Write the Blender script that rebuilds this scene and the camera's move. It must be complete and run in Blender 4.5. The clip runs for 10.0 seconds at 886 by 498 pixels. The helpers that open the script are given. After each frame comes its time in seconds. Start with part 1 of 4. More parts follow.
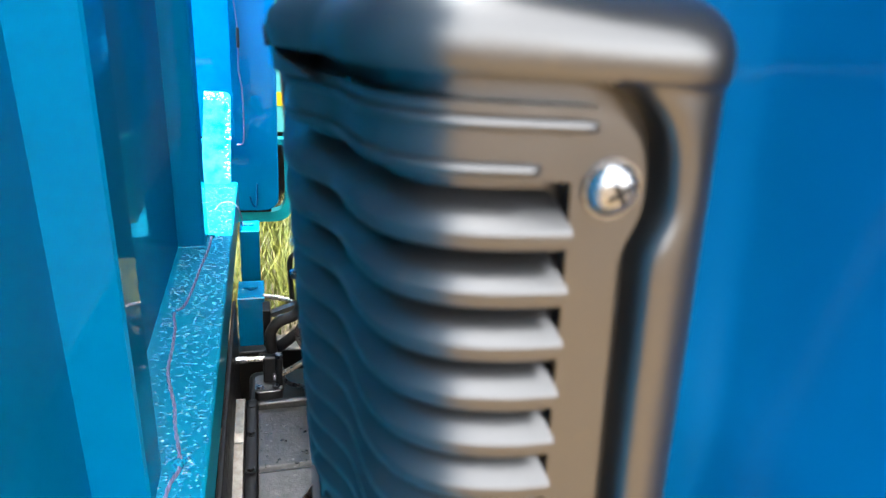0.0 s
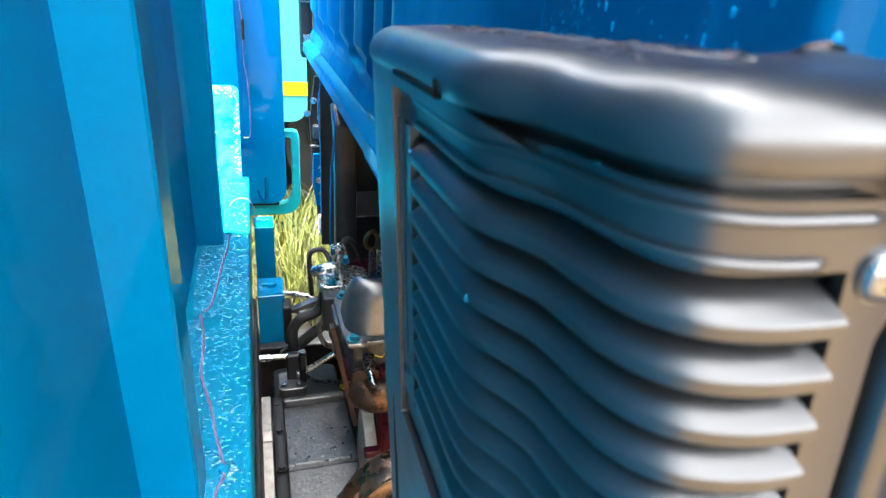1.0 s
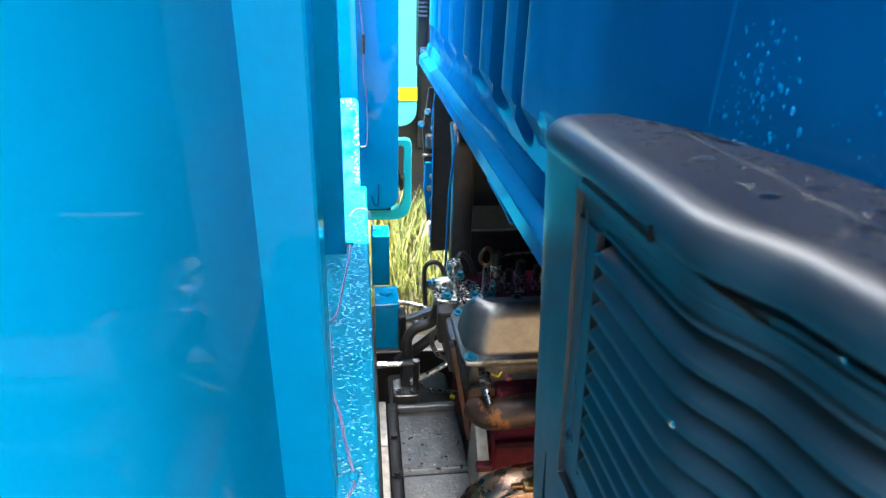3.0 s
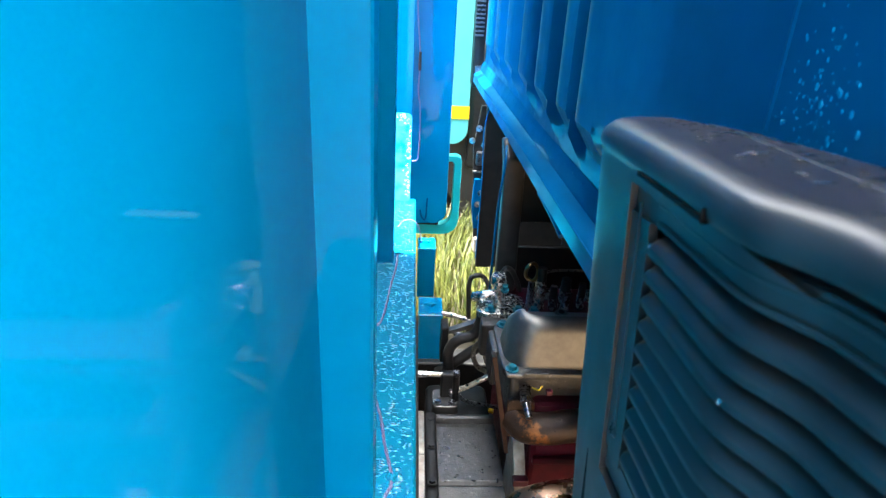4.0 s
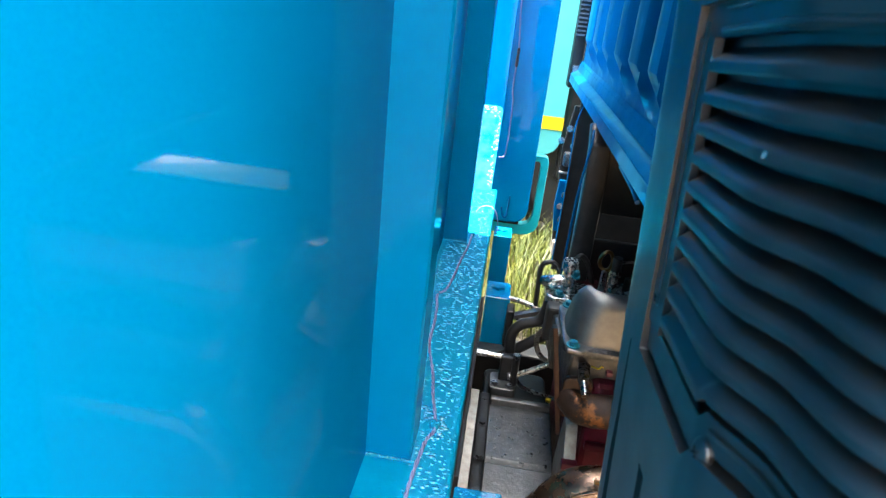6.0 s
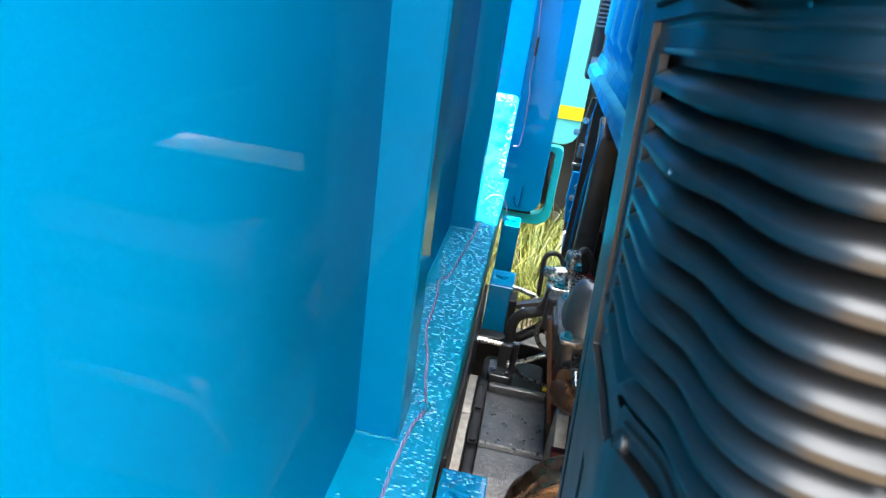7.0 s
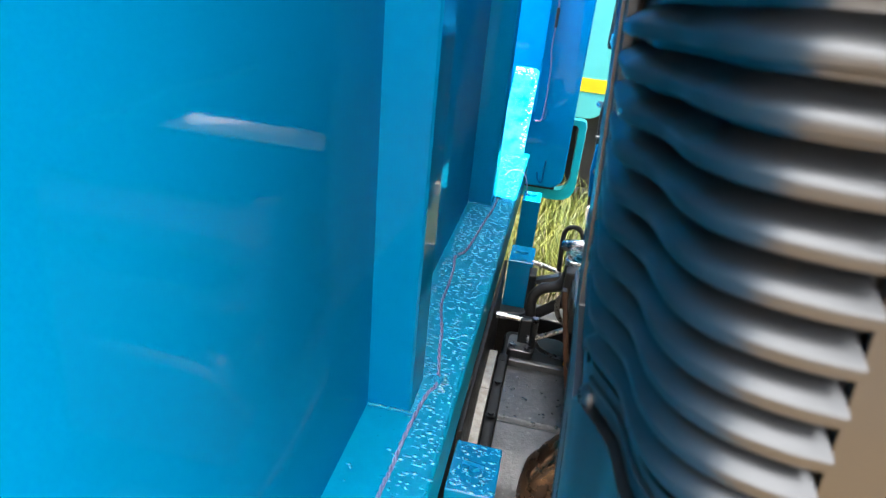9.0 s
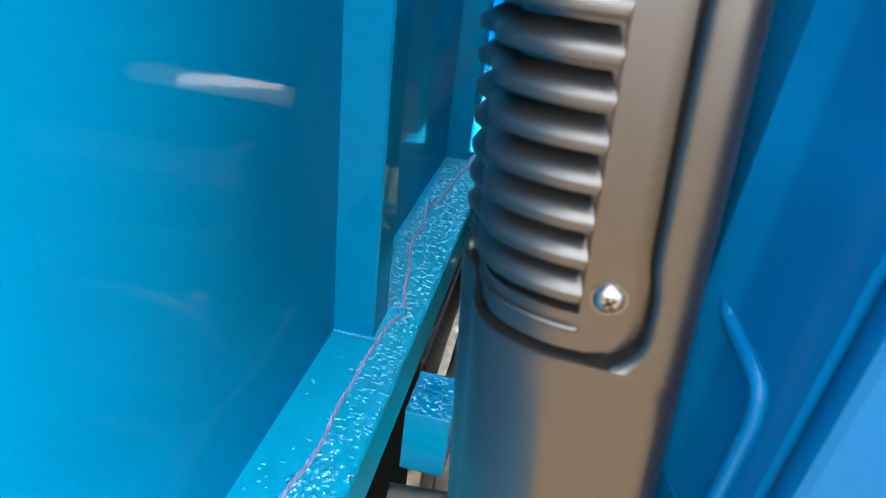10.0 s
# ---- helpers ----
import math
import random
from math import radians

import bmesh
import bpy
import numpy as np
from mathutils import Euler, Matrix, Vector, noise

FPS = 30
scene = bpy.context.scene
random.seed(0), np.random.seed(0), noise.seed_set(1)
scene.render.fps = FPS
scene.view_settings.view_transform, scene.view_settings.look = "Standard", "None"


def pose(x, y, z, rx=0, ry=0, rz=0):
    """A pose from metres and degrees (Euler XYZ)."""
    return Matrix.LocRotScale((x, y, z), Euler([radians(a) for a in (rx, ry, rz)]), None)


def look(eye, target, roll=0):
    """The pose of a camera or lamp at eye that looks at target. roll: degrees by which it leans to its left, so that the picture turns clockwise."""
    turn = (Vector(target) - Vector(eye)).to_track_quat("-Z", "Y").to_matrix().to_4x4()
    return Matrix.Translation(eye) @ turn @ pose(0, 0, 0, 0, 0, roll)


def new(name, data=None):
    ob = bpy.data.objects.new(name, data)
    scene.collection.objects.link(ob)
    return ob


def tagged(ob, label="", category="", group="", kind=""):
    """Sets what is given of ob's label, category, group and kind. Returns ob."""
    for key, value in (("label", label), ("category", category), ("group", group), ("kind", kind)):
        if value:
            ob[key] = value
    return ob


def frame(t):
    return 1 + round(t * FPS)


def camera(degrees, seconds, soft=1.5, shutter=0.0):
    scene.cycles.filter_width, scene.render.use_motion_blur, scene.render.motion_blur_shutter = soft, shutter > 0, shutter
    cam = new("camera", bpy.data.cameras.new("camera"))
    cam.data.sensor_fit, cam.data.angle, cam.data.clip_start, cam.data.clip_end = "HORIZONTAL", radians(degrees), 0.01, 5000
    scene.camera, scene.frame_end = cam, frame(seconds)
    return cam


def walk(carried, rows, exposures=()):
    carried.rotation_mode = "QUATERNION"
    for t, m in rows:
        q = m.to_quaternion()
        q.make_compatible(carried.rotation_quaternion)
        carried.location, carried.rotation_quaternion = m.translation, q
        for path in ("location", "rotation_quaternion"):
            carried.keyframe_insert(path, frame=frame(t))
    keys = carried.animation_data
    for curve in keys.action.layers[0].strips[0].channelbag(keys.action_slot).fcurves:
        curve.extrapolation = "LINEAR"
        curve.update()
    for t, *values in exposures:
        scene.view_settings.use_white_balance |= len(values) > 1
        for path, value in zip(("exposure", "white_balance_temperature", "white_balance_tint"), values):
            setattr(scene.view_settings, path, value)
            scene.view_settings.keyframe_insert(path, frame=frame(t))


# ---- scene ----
from mathutils.bvhtree import BVHTree

cam = camera(72.9, 10.0, soft=1.3)
cam.data.dof.use_dof, cam.data.dof.focus_distance, cam.data.dof.aperture_fstop = True, 0.95, 13.0
PATH = [
    (0, (-0.067, 0.118, 1.509), (0.492, 1.87, 0.722), 5.4),
    (0.5, (-0.101, 0.135, 1.513), (0.47, 1.88, 0.72), 5.8),
    (1, (-0.119, 0.145, 1.524), (0.452, 1.87, 0.69), 4.5),
    (1.5, (-0.129, 0.155, 1.547), (0.433, 1.847, 0.642), 3.0),
    (2, (-0.137, 0.155, 1.562), (0.336, 1.877, 0.662), 1.4),
    (2.5, (-0.148, 0.158, 1.568), (0.255, 1.902, 0.675), 1.8),
    (3, (-0.162, 0.151, 1.572), (0.098, 1.937, 0.71), 2.1),
    (3.2, (-0.169, 0.15, 1.571), (0.057, 1.946, 0.722), 2.9),
    (4.3, (-0.170, 0.123, 1.549), (-0.122, 1.954, 0.746), 3.9),
    (4.5, (-0.165, 0.12, 1.532), (-0.157, 1.951, 0.726), 4.7),
    (5, (-0.151, 0.117, 1.499), (-0.153, 1.904, 0.601), 4.2),
    (5.5, (-0.161, 0.114, 1.468), (-0.272, 1.887, 0.549), 4.0),
    (6, (-0.141, 0.097, 1.468), (-0.302, 1.939, 0.704), 6.2),
    (6.2, (-0.13, 0.098, 1.468), (-0.273, 1.941, 0.705), 6.3),
    (7.3, (-0.107, 0.082, 1.487), (-0.343, 1.857, 0.596), 7.9),
    (7.5, (-0.106, 0.082, 1.476), (-0.351, 1.819, 0.515), 6.9),
    (8, (-0.108, 0.081, 1.477), (-0.384, 1.819, 0.527), 6.9),
    (8.5, (-0.102, 0.093, 1.484), (-0.401, 1.853, 0.582), 5.7),
    (9, (-0.079, 0.09, 1.475), (-0.381, 1.858, 0.59), 5.7),
    (9.5, (-0.058, 0.066, 1.469), (-0.338, 1.815, 0.542), 6.5),
    (10, (-0.021, 0.034, 1.454), (-0.284, 1.769, 0.496), 7.3),
]
walk(cam, [(t, look(eye, target, roll)) for t, eye, target, roll in PATH], exposures=((0, 4.15, 6500, 10), (1, 4.45, 6500, 10), (2.5, 4.5, 6500, 10), (4.5, 4.25, 6500, 10), (8, 4.1, 6500, 10), (10, 3.9, 6500, 10)))

# ---- world, sun, exposure ----
SUN = Vector((-0.30, 0.05, 0.95)).normalized()      # towards the sun
world = bpy.data.worlds.new("sky")
world.use_nodes = True
scene.world = world
wn, wl = world.node_tree.nodes, world.node_tree.links
sky = wn.new("ShaderNodeTexSky")
sky.sky_type = "NISHITA"
sky.sun_disc = False
sky.sun_elevation = math.asin(SUN.z)
sky.sun_rotation = math.atan2(SUN.x, SUN.y)
sky.air_density, sky.dust_density, sky.ozone_density = 1.0, 2.2, 1.0
wn["Background"].inputs["Strength"].default_value = 0.15
haze = wn.new("ShaderNodeHueSaturation")              # hazy, paler sky
haze.inputs["Saturation"].default_value = 0.10
wl.new(sky.outputs["Color"], haze.inputs["Color"])
wl.new(haze.outputs["Color"], wn["Background"].inputs["Color"])
sun_lamp = bpy.data.lights.new("sun", "SUN")
sun_lamp.energy, sun_lamp.angle, sun_lamp.color = 2.3, radians(0.55), (1.0, 0.95, 0.86)
sun = new("sun", sun_lamp)
sun.matrix_world = look(SUN * 6, (0, 0, 0))


# ---- materials ----
def material(name, base, rough=0.5, metal=0.0, second=None, scale=40.0, bump=0.0, bump_scale=200.0,
             coat=0.0, coat_rough=0.05, rough_var=0.0, spec=0.5, spots=None, spot_scale=30.0, spot_at=0.62,
             detail=6.0, contrast=(0.35, 0.65), trans=0.0, ior=1.5, stretch=None, film=None):
    """A node material: two tones mixed by noise, optional spots of dirt, uneven gloss and fine relief."""
    m = bpy.data.materials.new(name)
    m.use_nodes = True
    n, l = m.node_tree.nodes, m.node_tree.links
    b = n["Principled BSDF"]
    b.inputs["Metallic"].default_value = metal
    b.inputs["Roughness"].default_value = rough
    b.inputs["Specular IOR Level"].default_value = spec
    b.inputs["IOR"].default_value = ior
    b.inputs["Coat Weight"].default_value = coat
    b.inputs["Coat Roughness"].default_value = coat_rough
    b.inputs["Transmission Weight"].default_value = trans
    b.inputs["Base Color"].default_value = (*base, 1)
    co = n.new("ShaderNodeTexCoord")
    vec = co.outputs["Object"]
    if stretch:
        mp = n.new("ShaderNodeMapping")
        mp.inputs["Scale"].default_value = stretch
        l.new(vec, mp.inputs["Vector"])
        vec = mp.outputs["Vector"]

    def tex(sc, det, rgh=0.6):
        t = n.new("ShaderNodeTexNoise")
        t.inputs["Scale"].default_value, t.inputs["Detail"].default_value = sc, det
        t.inputs["Roughness"].default_value = rgh
        l.new(vec, t.inputs["Vector"])
        return t.outputs["Fac"]

    def ramp(fac, a, z):
        r = n.new("ShaderNodeMapRange")
        r.inputs["From Min"].default_value, r.inputs["From Max"].default_value = a, z
        l.new(fac, r.inputs["Value"])
        return r.outputs["Result"]

    colour = None
    if second:
        mix = n.new("ShaderNodeMix")
        mix.data_type = "RGBA"
        mix.inputs[6].default_value, mix.inputs[7].default_value = (*base, 1), (*second, 1)
        l.new(ramp(tex(scale, detail), *contrast), mix.inputs[0])
        colour = mix.outputs[2]
    if spots:
        mix2 = n.new("ShaderNodeMix")
        mix2.data_type = "RGBA"
        mix2.inputs[6].default_value, mix2.inputs[7].default_value = (*base, 1), (*spots, 1)
        if colour:
            l.new(colour, mix2.inputs[6])
        mask = ramp(tex(spot_scale, 8.0, 0.7), spot_at, spot_at + 0.08)
        l.new(mask, mix2.inputs[0])
        colour = mix2.outputs[2]
    if colour:
        l.new(colour, b.inputs["Base Color"])
    if rough_var:
        r = n.new("ShaderNodeMapRange")
        r.inputs["From Min"].default_value, r.inputs["From Max"].default_value = 0.3, 0.7
        r.inputs["To Min"].default_value, r.inputs["To Max"].default_value = max(rough - rough_var, 0.02), rough + rough_var
        l.new(tex(scale * 2.3, 5.0), r.inputs["Value"])
        l.new(r.outputs["Result"], b.inputs["Roughness"])
    if bump:
        bp = n.new("ShaderNodeBump")
        bp.inputs["Strength"].default_value, bp.inputs["Distance"].default_value = bump, 0.002
        l.new(tex(bump_scale, 5.0), bp.inputs["Height"])
        l.new(bp.outputs["Normal"], b.inputs["Normal"])
        if coat and not film:
            l.new(bp.outputs["Normal"], b.inputs["Coat Normal"])
    if film:                                            # beaded water in the clear coat: scale, threshold, strength
        bw = n.new("ShaderNodeBump")
        bw.inputs["Strength"].default_value, bw.inputs["Distance"].default_value = film[2], 0.0016
        beads = n.new("ShaderNodeMath")
        beads.operation = "SMOOTH_MAX"
        beads.inputs[1].default_value, beads.inputs[2].default_value = film[1], 0.04
        l.new(tex(film[0], 1.5, 0.45), beads.inputs[0])
        l.new(beads.outputs[0], bw.inputs["Height"])
        l.new(bw.outputs["Normal"], b.inputs["Coat Normal"])
        l.new(bw.outputs["Normal"], b.inputs["Normal"])
    return m


BLUE = material("blue_gloss_paint", (0.0, 0.205, 0.42), 0.38, second=(0.0, 0.186, 0.385), scale=7, coat=0.5, coat_rough=0.03, spec=0.0,
                bump=0.03, bump_scale=45, rough_var=0.06)
BLUE_PANEL = material("blue_panel_paint", (0.0, 0.205, 0.42), 0.38, second=(0.0, 0.190, 0.39), scale=5, coat=0.27, coat_rough=0.03, spec=0.0,
                      bump=0.008, bump_scale=260)
BLUE_WET = material("blue_wet_paint", (0.0, 0.29, 0.48), 0.45, second=(0.0, 0.255, 0.43), scale=18, coat=0.2, coat_rough=0.05, spec=0.02,
                    bump=0.06, bump_scale=130, film=(110, 0.50, 0.5))
# same paint as BLUE, darkened; the gap's shade is put into the colour
BLUE_CAB_SHADED = material("blue_cab_shaded_paint", (0.0, 0.080, 0.215), 0.34, second=(0.0, 0.071, 0.192), scale=9, coat=0.2, coat_rough=0.04, spec=0.03,
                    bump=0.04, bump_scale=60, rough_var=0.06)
TURQ = material("turquoise_truck_paint", (0.09, 0.46, 0.44), 0.35, second=(0.08, 0.43, 0.41), scale=6, coat=0.5)
# lighter turquoise for a shaded loop; its sunlight is put into the colour
CYAN_SUNLIT = material("turquoise_sunlit_locker", (0.0, 0.52, 0.56), 0.4, second=(0.0, 0.47, 0.51), scale=6, coat=0.15)
YELLOW = material("yellow_stripe_paint", (0.75, 0.48, 0.01), 0.4, second=(0.7, 0.45, 0.01), scale=20)
PLASTIC = material("black_moulded_plastic", (0.0075, 0.0078, 0.0084), 0.34, second=(0.0095, 0.0093, 0.0092), spec=1.0, scale=9, detail=2.0, rough_var=0.05, spots=(0.018, 0.014, 0.009), spot_scale=55, spot_at=0.60,
                   bump=0.025, bump_scale=420)
# near-black for slots and pockets; their shade is put into the colour
HOLLOW_SHADE = material("hollow_shade_black", (0.005, 0.005, 0.0055), 0.7, spec=0.12, second=(0.007, 0.007, 0.007), scale=60)
ZINC = material("zinc_plated_steel", (0.30, 0.31, 0.32), 0.30, 1.0, second=(0.20, 0.21, 0.23), scale=90, rough_var=0.12, bump=0.08, bump_scale=300)
CAST = material("cast_aluminium", (0.20, 0.197, 0.19), 0.42, 0.85, second=(0.15, 0.147, 0.142), scale=38, rough_var=0.06, bump=0.06,
                bump_scale=250)
DARKCAST = material("dark_cast_housing", (0.045, 0.044, 0.042), 0.40, 0.3, coat=0.5, coat_rough=0.2, second=(0.085, 0.082, 0.077), scale=35, rough_var=0.15,
                    bump=0.6, bump_scale=150, spots=(0.26, 0.245, 0.22), spot_scale=70, spot_at=0.62)
BRIGHT = material("bright_cast_alloy", (0.60, 0.60, 0.59), 0.26, 0.9, second=(0.40, 0.40, 0.39), scale=60, rough_var=0.12, bump=0.15, bump_scale=300)
PALE = material("bare_machined_flange", (0.48, 0.45, 0.39), 0.45, 0.4, second=(0.33, 0.29, 0.23), scale=60, spots=(0.30, 0.17, 0.08), spot_scale=40,
                spot_at=0.66, bump=0.15)
RUST = material("heat_browned_iron", (0.030, 0.021, 0.017), 0.42, 0.5, second=(0.055, 0.030, 0.020), scale=45, rough_var=0.15, bump=0.4,
                bump_scale=260, spots=(0.26, 0.10, 0.03), spot_scale=22, spot_at=0.56)
PIPE = material("heat_tinted_steel_pipe", (0.15, 0.095, 0.07), 0.28, 0.9, second=(0.24, 0.15, 0.09), scale=22, rough_var=0.12, bump=0.12,
                spots=(0.16, 0.10, 0.09), spot_scale=30, spot_at=0.62)
RED = material("dark_red_engine_paint", (0.085, 0.004, 0.012), 0.45, second=(0.055, 0.003, 0.009), scale=30, bump=0.2, rough_var=0.1, spec=0.2)
BROWN = material("grimy_brown_metal", (0.035, 0.018, 0.013), 0.5, 0.2, second=(0.065, 0.030, 0.019), scale=40, bump=0.3, rough_var=0.12, spec=0.3)
RUBBER = material("black_rubber", (0.012, 0.012, 0.013), 0.5, second=(0.022, 0.021, 0.02), scale=80, bump=0.1)
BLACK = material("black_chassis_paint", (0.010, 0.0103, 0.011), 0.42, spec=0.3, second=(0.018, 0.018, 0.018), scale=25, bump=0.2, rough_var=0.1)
STEEL = material("pale_steel_tube", (0.5, 0.47, 0.41), 0.3, 0.8, second=(0.52, 0.48, 0.40), scale=70, rough_var=0.1)
BRASS = material("brass_fitting", (0.22, 0.14, 0.06), 0.3, 1.0, second=(0.15, 0.09, 0.04), scale=60)
WIRE = material("violet_wire", (0.13, 0.22, 0.38), 0.4, second=(0.22, 0.24, 0.40), scale=300, spec=0.3)
GRASS = material("grass_blade", (0.022, 0.045, 0.006), 0.5, second=(0.125, 0.130, 0.020), scale=14, spec=0.3)
SOIL = material("grassy_ground", (0.024, 0.019, 0.011), 0.9, second=(0.043, 0.033, 0.018), scale=9, bump=1.0, bump_scale=60)
EARTH = material("dry_bare_earth", (0.135, 0.086, 0.038), 0.9, second=(0.10, 0.064, 0.029), scale=2.5, bump=0.6, bump_scale=40)
GLINT_SLAB = material("pale_glint_surface", (0.74, 0.72, 0.64), 0.8, second=(0.62, 0.60, 0.52), scale=3, bump=0.4, bump_scale=80)
DROP = material("wet_blue_drop", (0.0, 0.28, 0.46), 0.05, second=(0.0, 0.25, 0.42), scale=18, spec=1.0)
WET_END = material("blue_wet_end_paint", (0.0, 0.14, 0.26), 0.45, second=(0.02, 0.175, 0.30), scale=30, coat=0.012, coat_rough=0.2, spec=0.0, film=(120, 0.47, 0.8))
# opaque; the light a clear drop gathers is put into the colour
DROP_CAB_LIT = material("lit_cab_drop", (0.0, 0.20, 0.43), 0.05, second=(0.0, 0.165, 0.37), scale=18, spec=0.2)
# opaque pale drops; the sun's sparkle is put into their colour
GLINT_BEAD = material("painted_glint_bead", (0.16, 0.33, 0.40), 0.06, second=(0.26, 0.42, 0.47), scale=60, spec=1.0)
OILY_DROP = material("wet_dark_drop", (0.008, 0.008, 0.008), 0.10, second=(0.012, 0.012, 0.012), scale=60, spec=0.5)
WATER = material("clear_water_drop", (1, 1, 1), 0.0, trans=1.0, ior=1.33)
TEAL = material("teal_bolt_paint", (0.01, 0.22, 0.30), 0.3, 0.4, second=(0.01, 0.16, 0.24), scale=90)
REDMARK = material("red_paint_mark", (0.10, 0.003, 0.016), 0.4, second=(0.07, 0.003, 0.014), scale=60)


# ---- mesh helpers ----
def part(name, bm, mat, parent=None, label="", smooth=True, sharp=38):
    me = bpy.data.meshes.new(name)
    bmesh.ops.recalc_face_normals(bm, faces=bm.faces)
    bm.edges.index_update()
    crisp = []                                           # large flat faces stay flat beside their small rounded edges
    for e in bm.edges:
        if len(e.link_faces) == 2:
            a, c = e.link_faces[0].calc_area(), e.link_faces[1].calc_area()
            if max(a, c) > 8 * min(a, c) and e.calc_face_angle(0.0) > 0.09:
                crisp.append(e.index)
    bm.to_mesh(me)
    bm.free()
    me.materials.append(mat)
    if smooth:
        for p in me.polygons:
            p.use_smooth = True
        me.set_sharp_from_angle(angle=radians(sharp))
        for i in crisp:
            me.edges[i].use_edge_sharp = True
    ob = new(name, me)
    if parent is not None:
        ob.parent = parent
    if label:
        ob["label"] = label
    return ob


def thing(name, label, category, group="", at=(0, 0, 0), kind=""):
    ob = new(name)
    ob.location = at
    ob.empty_display_size = 0.05
    return tagged(ob, label, category, group, kind)


def box(x0, x1, y0, y1, z0, z1, bevel=0.0, seg=2, bm=None):
    own = bm is None
    b = bmesh.new()
    bmesh.ops.create_cube(b, size=1)
    for v in b.verts:
        v.co = Vector((x0 if v.co.x < 0 else x1, y0 if v.co.y < 0 else y1, z0 if v.co.z < 0 else z1))
    if bevel:
        bmesh.ops.bevel(b, geom=b.edges[:], offset=bevel, segments=seg, affect="EDGES", profile=0.5)
    if own:
        return b
    merge(bm, b)
    return bm


def merge(bm, other):
    me = bpy.data.meshes.new("tmp")
    other.to_mesh(me)
    other.free()
    bm.from_mesh(me)
    bpy.data.meshes.remove(me)
    return bm


def rod(p, q, r, r2=None, seg=14, caps=True, bm=None):
    """A round bar from p to q."""
    p, q = Vector(p), Vector(q)
    b = bmesh.new()
    bmesh.ops.create_cone(b, cap_ends=caps, segments=seg, radius1=r, radius2=r if r2 is None else r2, depth=(q - p).length)
    m = Matrix.Translation((p + q) / 2) @ (q - p).to_track_quat("Z", "Y").to_matrix().to_4x4()
    b.transform(m)
    return b if bm is None else merge(bm, b)


def spline(points, n=10):
    """A smooth run of points through the given ones."""
    pts = [Vector(p) for p in points]
    pts = [2 * pts[0] - pts[1]] + pts + [2 * pts[-1] - pts[-2]]
    out = []
    for i in range(1, len(pts) - 2):
        a, b, c, d = pts[i - 1:i + 3]
        for k in range(n):
            t = k / n
            out.append(0.5 * (2 * b + (c - a) * t + (2 * a - 5 * b + 4 * c - d) * t * t + (3 * b - a - 3 * c + d) * t ** 3))
    out.append(pts[-2])
    return out


def tube(points, r, seg=12, n=10, smooth=True, radii=None, bm=None):
    """A hose or pipe along points."""
    pts = spline(points, n) if smooth else [Vector(p) for p in points]
    b = bmesh.new()
    rings = []
    up = Vector((0.31, 0.22, 0.92)).normalized()
    for i, p in enumerate(pts):
        d = (pts[min(i + 1, len(pts) - 1)] - pts[max(i - 1, 0)]).normalized()
        s = d.cross(up).normalized()
        u = s.cross(d).normalized()
        up = u
        k = i / max(len(pts) - 1, 1)
        rr = r if radii is None else r * float(np.interp(k, np.linspace(0, 1, len(radii)), radii))
        rings.append([b.verts.new(p + rr * (math.cos(a) * s + math.sin(a) * u)) for a in np.linspace(0, 2 * math.pi, seg, endpoint=False)])
    for a, c in zip(rings, rings[1:]):
        for i in range(seg):
            b.faces.new((a[i], a[(i + 1) % seg], c[(i + 1) % seg], c[i]))
    b.faces.new(rings[0])
    b.faces.new(rings[-1][::-1])
    return b if bm is None else merge(bm, b)


def prism(outline, axis, lo, hi, bevel=0.0, seg=2, bm=None):
    """A flat outline drawn out along an axis. outline holds the two other coordinates in order."""
    b = bmesh.new()

    def at(p, v):
        p = list(p)
        p.insert("xyz".index(axis), v)
        return b.verts.new(p)
    lows, highs = [at(p, lo) for p in outline], [at(p, hi) for p in outline]
    b.faces.new(lows)
    b.faces.new(highs)
    for i in range(len(outline)):
        j = (i + 1) % len(outline)
        b.faces.new((lows[i], lows[j], highs[j], highs[i]))
    bmesh.ops.recalc_face_normals(b, faces=b.faces)
    if bevel:
        bmesh.ops.bevel(b, geom=b.edges[:], offset=bevel, segments=seg, affect="EDGES", profile=0.5)
    return b if bm is None else merge(bm, b)


def rounded(x0, x1, y0, y1, radii, n=7):
    """A rectangle's outline with its own radius at each corner: (x0,y0), (x1,y0), (x1,y1), (x0,y1)."""
    out = []
    for (cx, cy, sx, sy, a0), r in zip(((x0, y0, 1, 1, 180), (x1, y0, -1, 1, 270), (x1, y1, -1, -1, 0), (x0, y1, 1, -1, 90)), radii):
        if r <= 0:
            out.append((cx, cy))
            continue
        for k in range(n + 1):
            a = radians(a0 + 90 * k / n)
            out.append((cx + sx * r + r * math.cos(a), cy + sy * r + r * math.sin(a)))
    return out


def bolt(name, at, way, r, h, mat, parent, washer=0.0, label="", hexa=True):
    """A bolt head with its washer, standing on the point at and facing way."""
    at, way = Vector(at), Vector(way).normalized()
    b = rod(at - way * 0.002, at + way * h, r, r * 0.93, seg=6 if hexa else 16)
    if washer:
        rod(at - way * 0.001, at + way * h * 0.25, r * washer, seg=18, bm=b)
    return part(name, b, mat, parent, label, sharp=25)


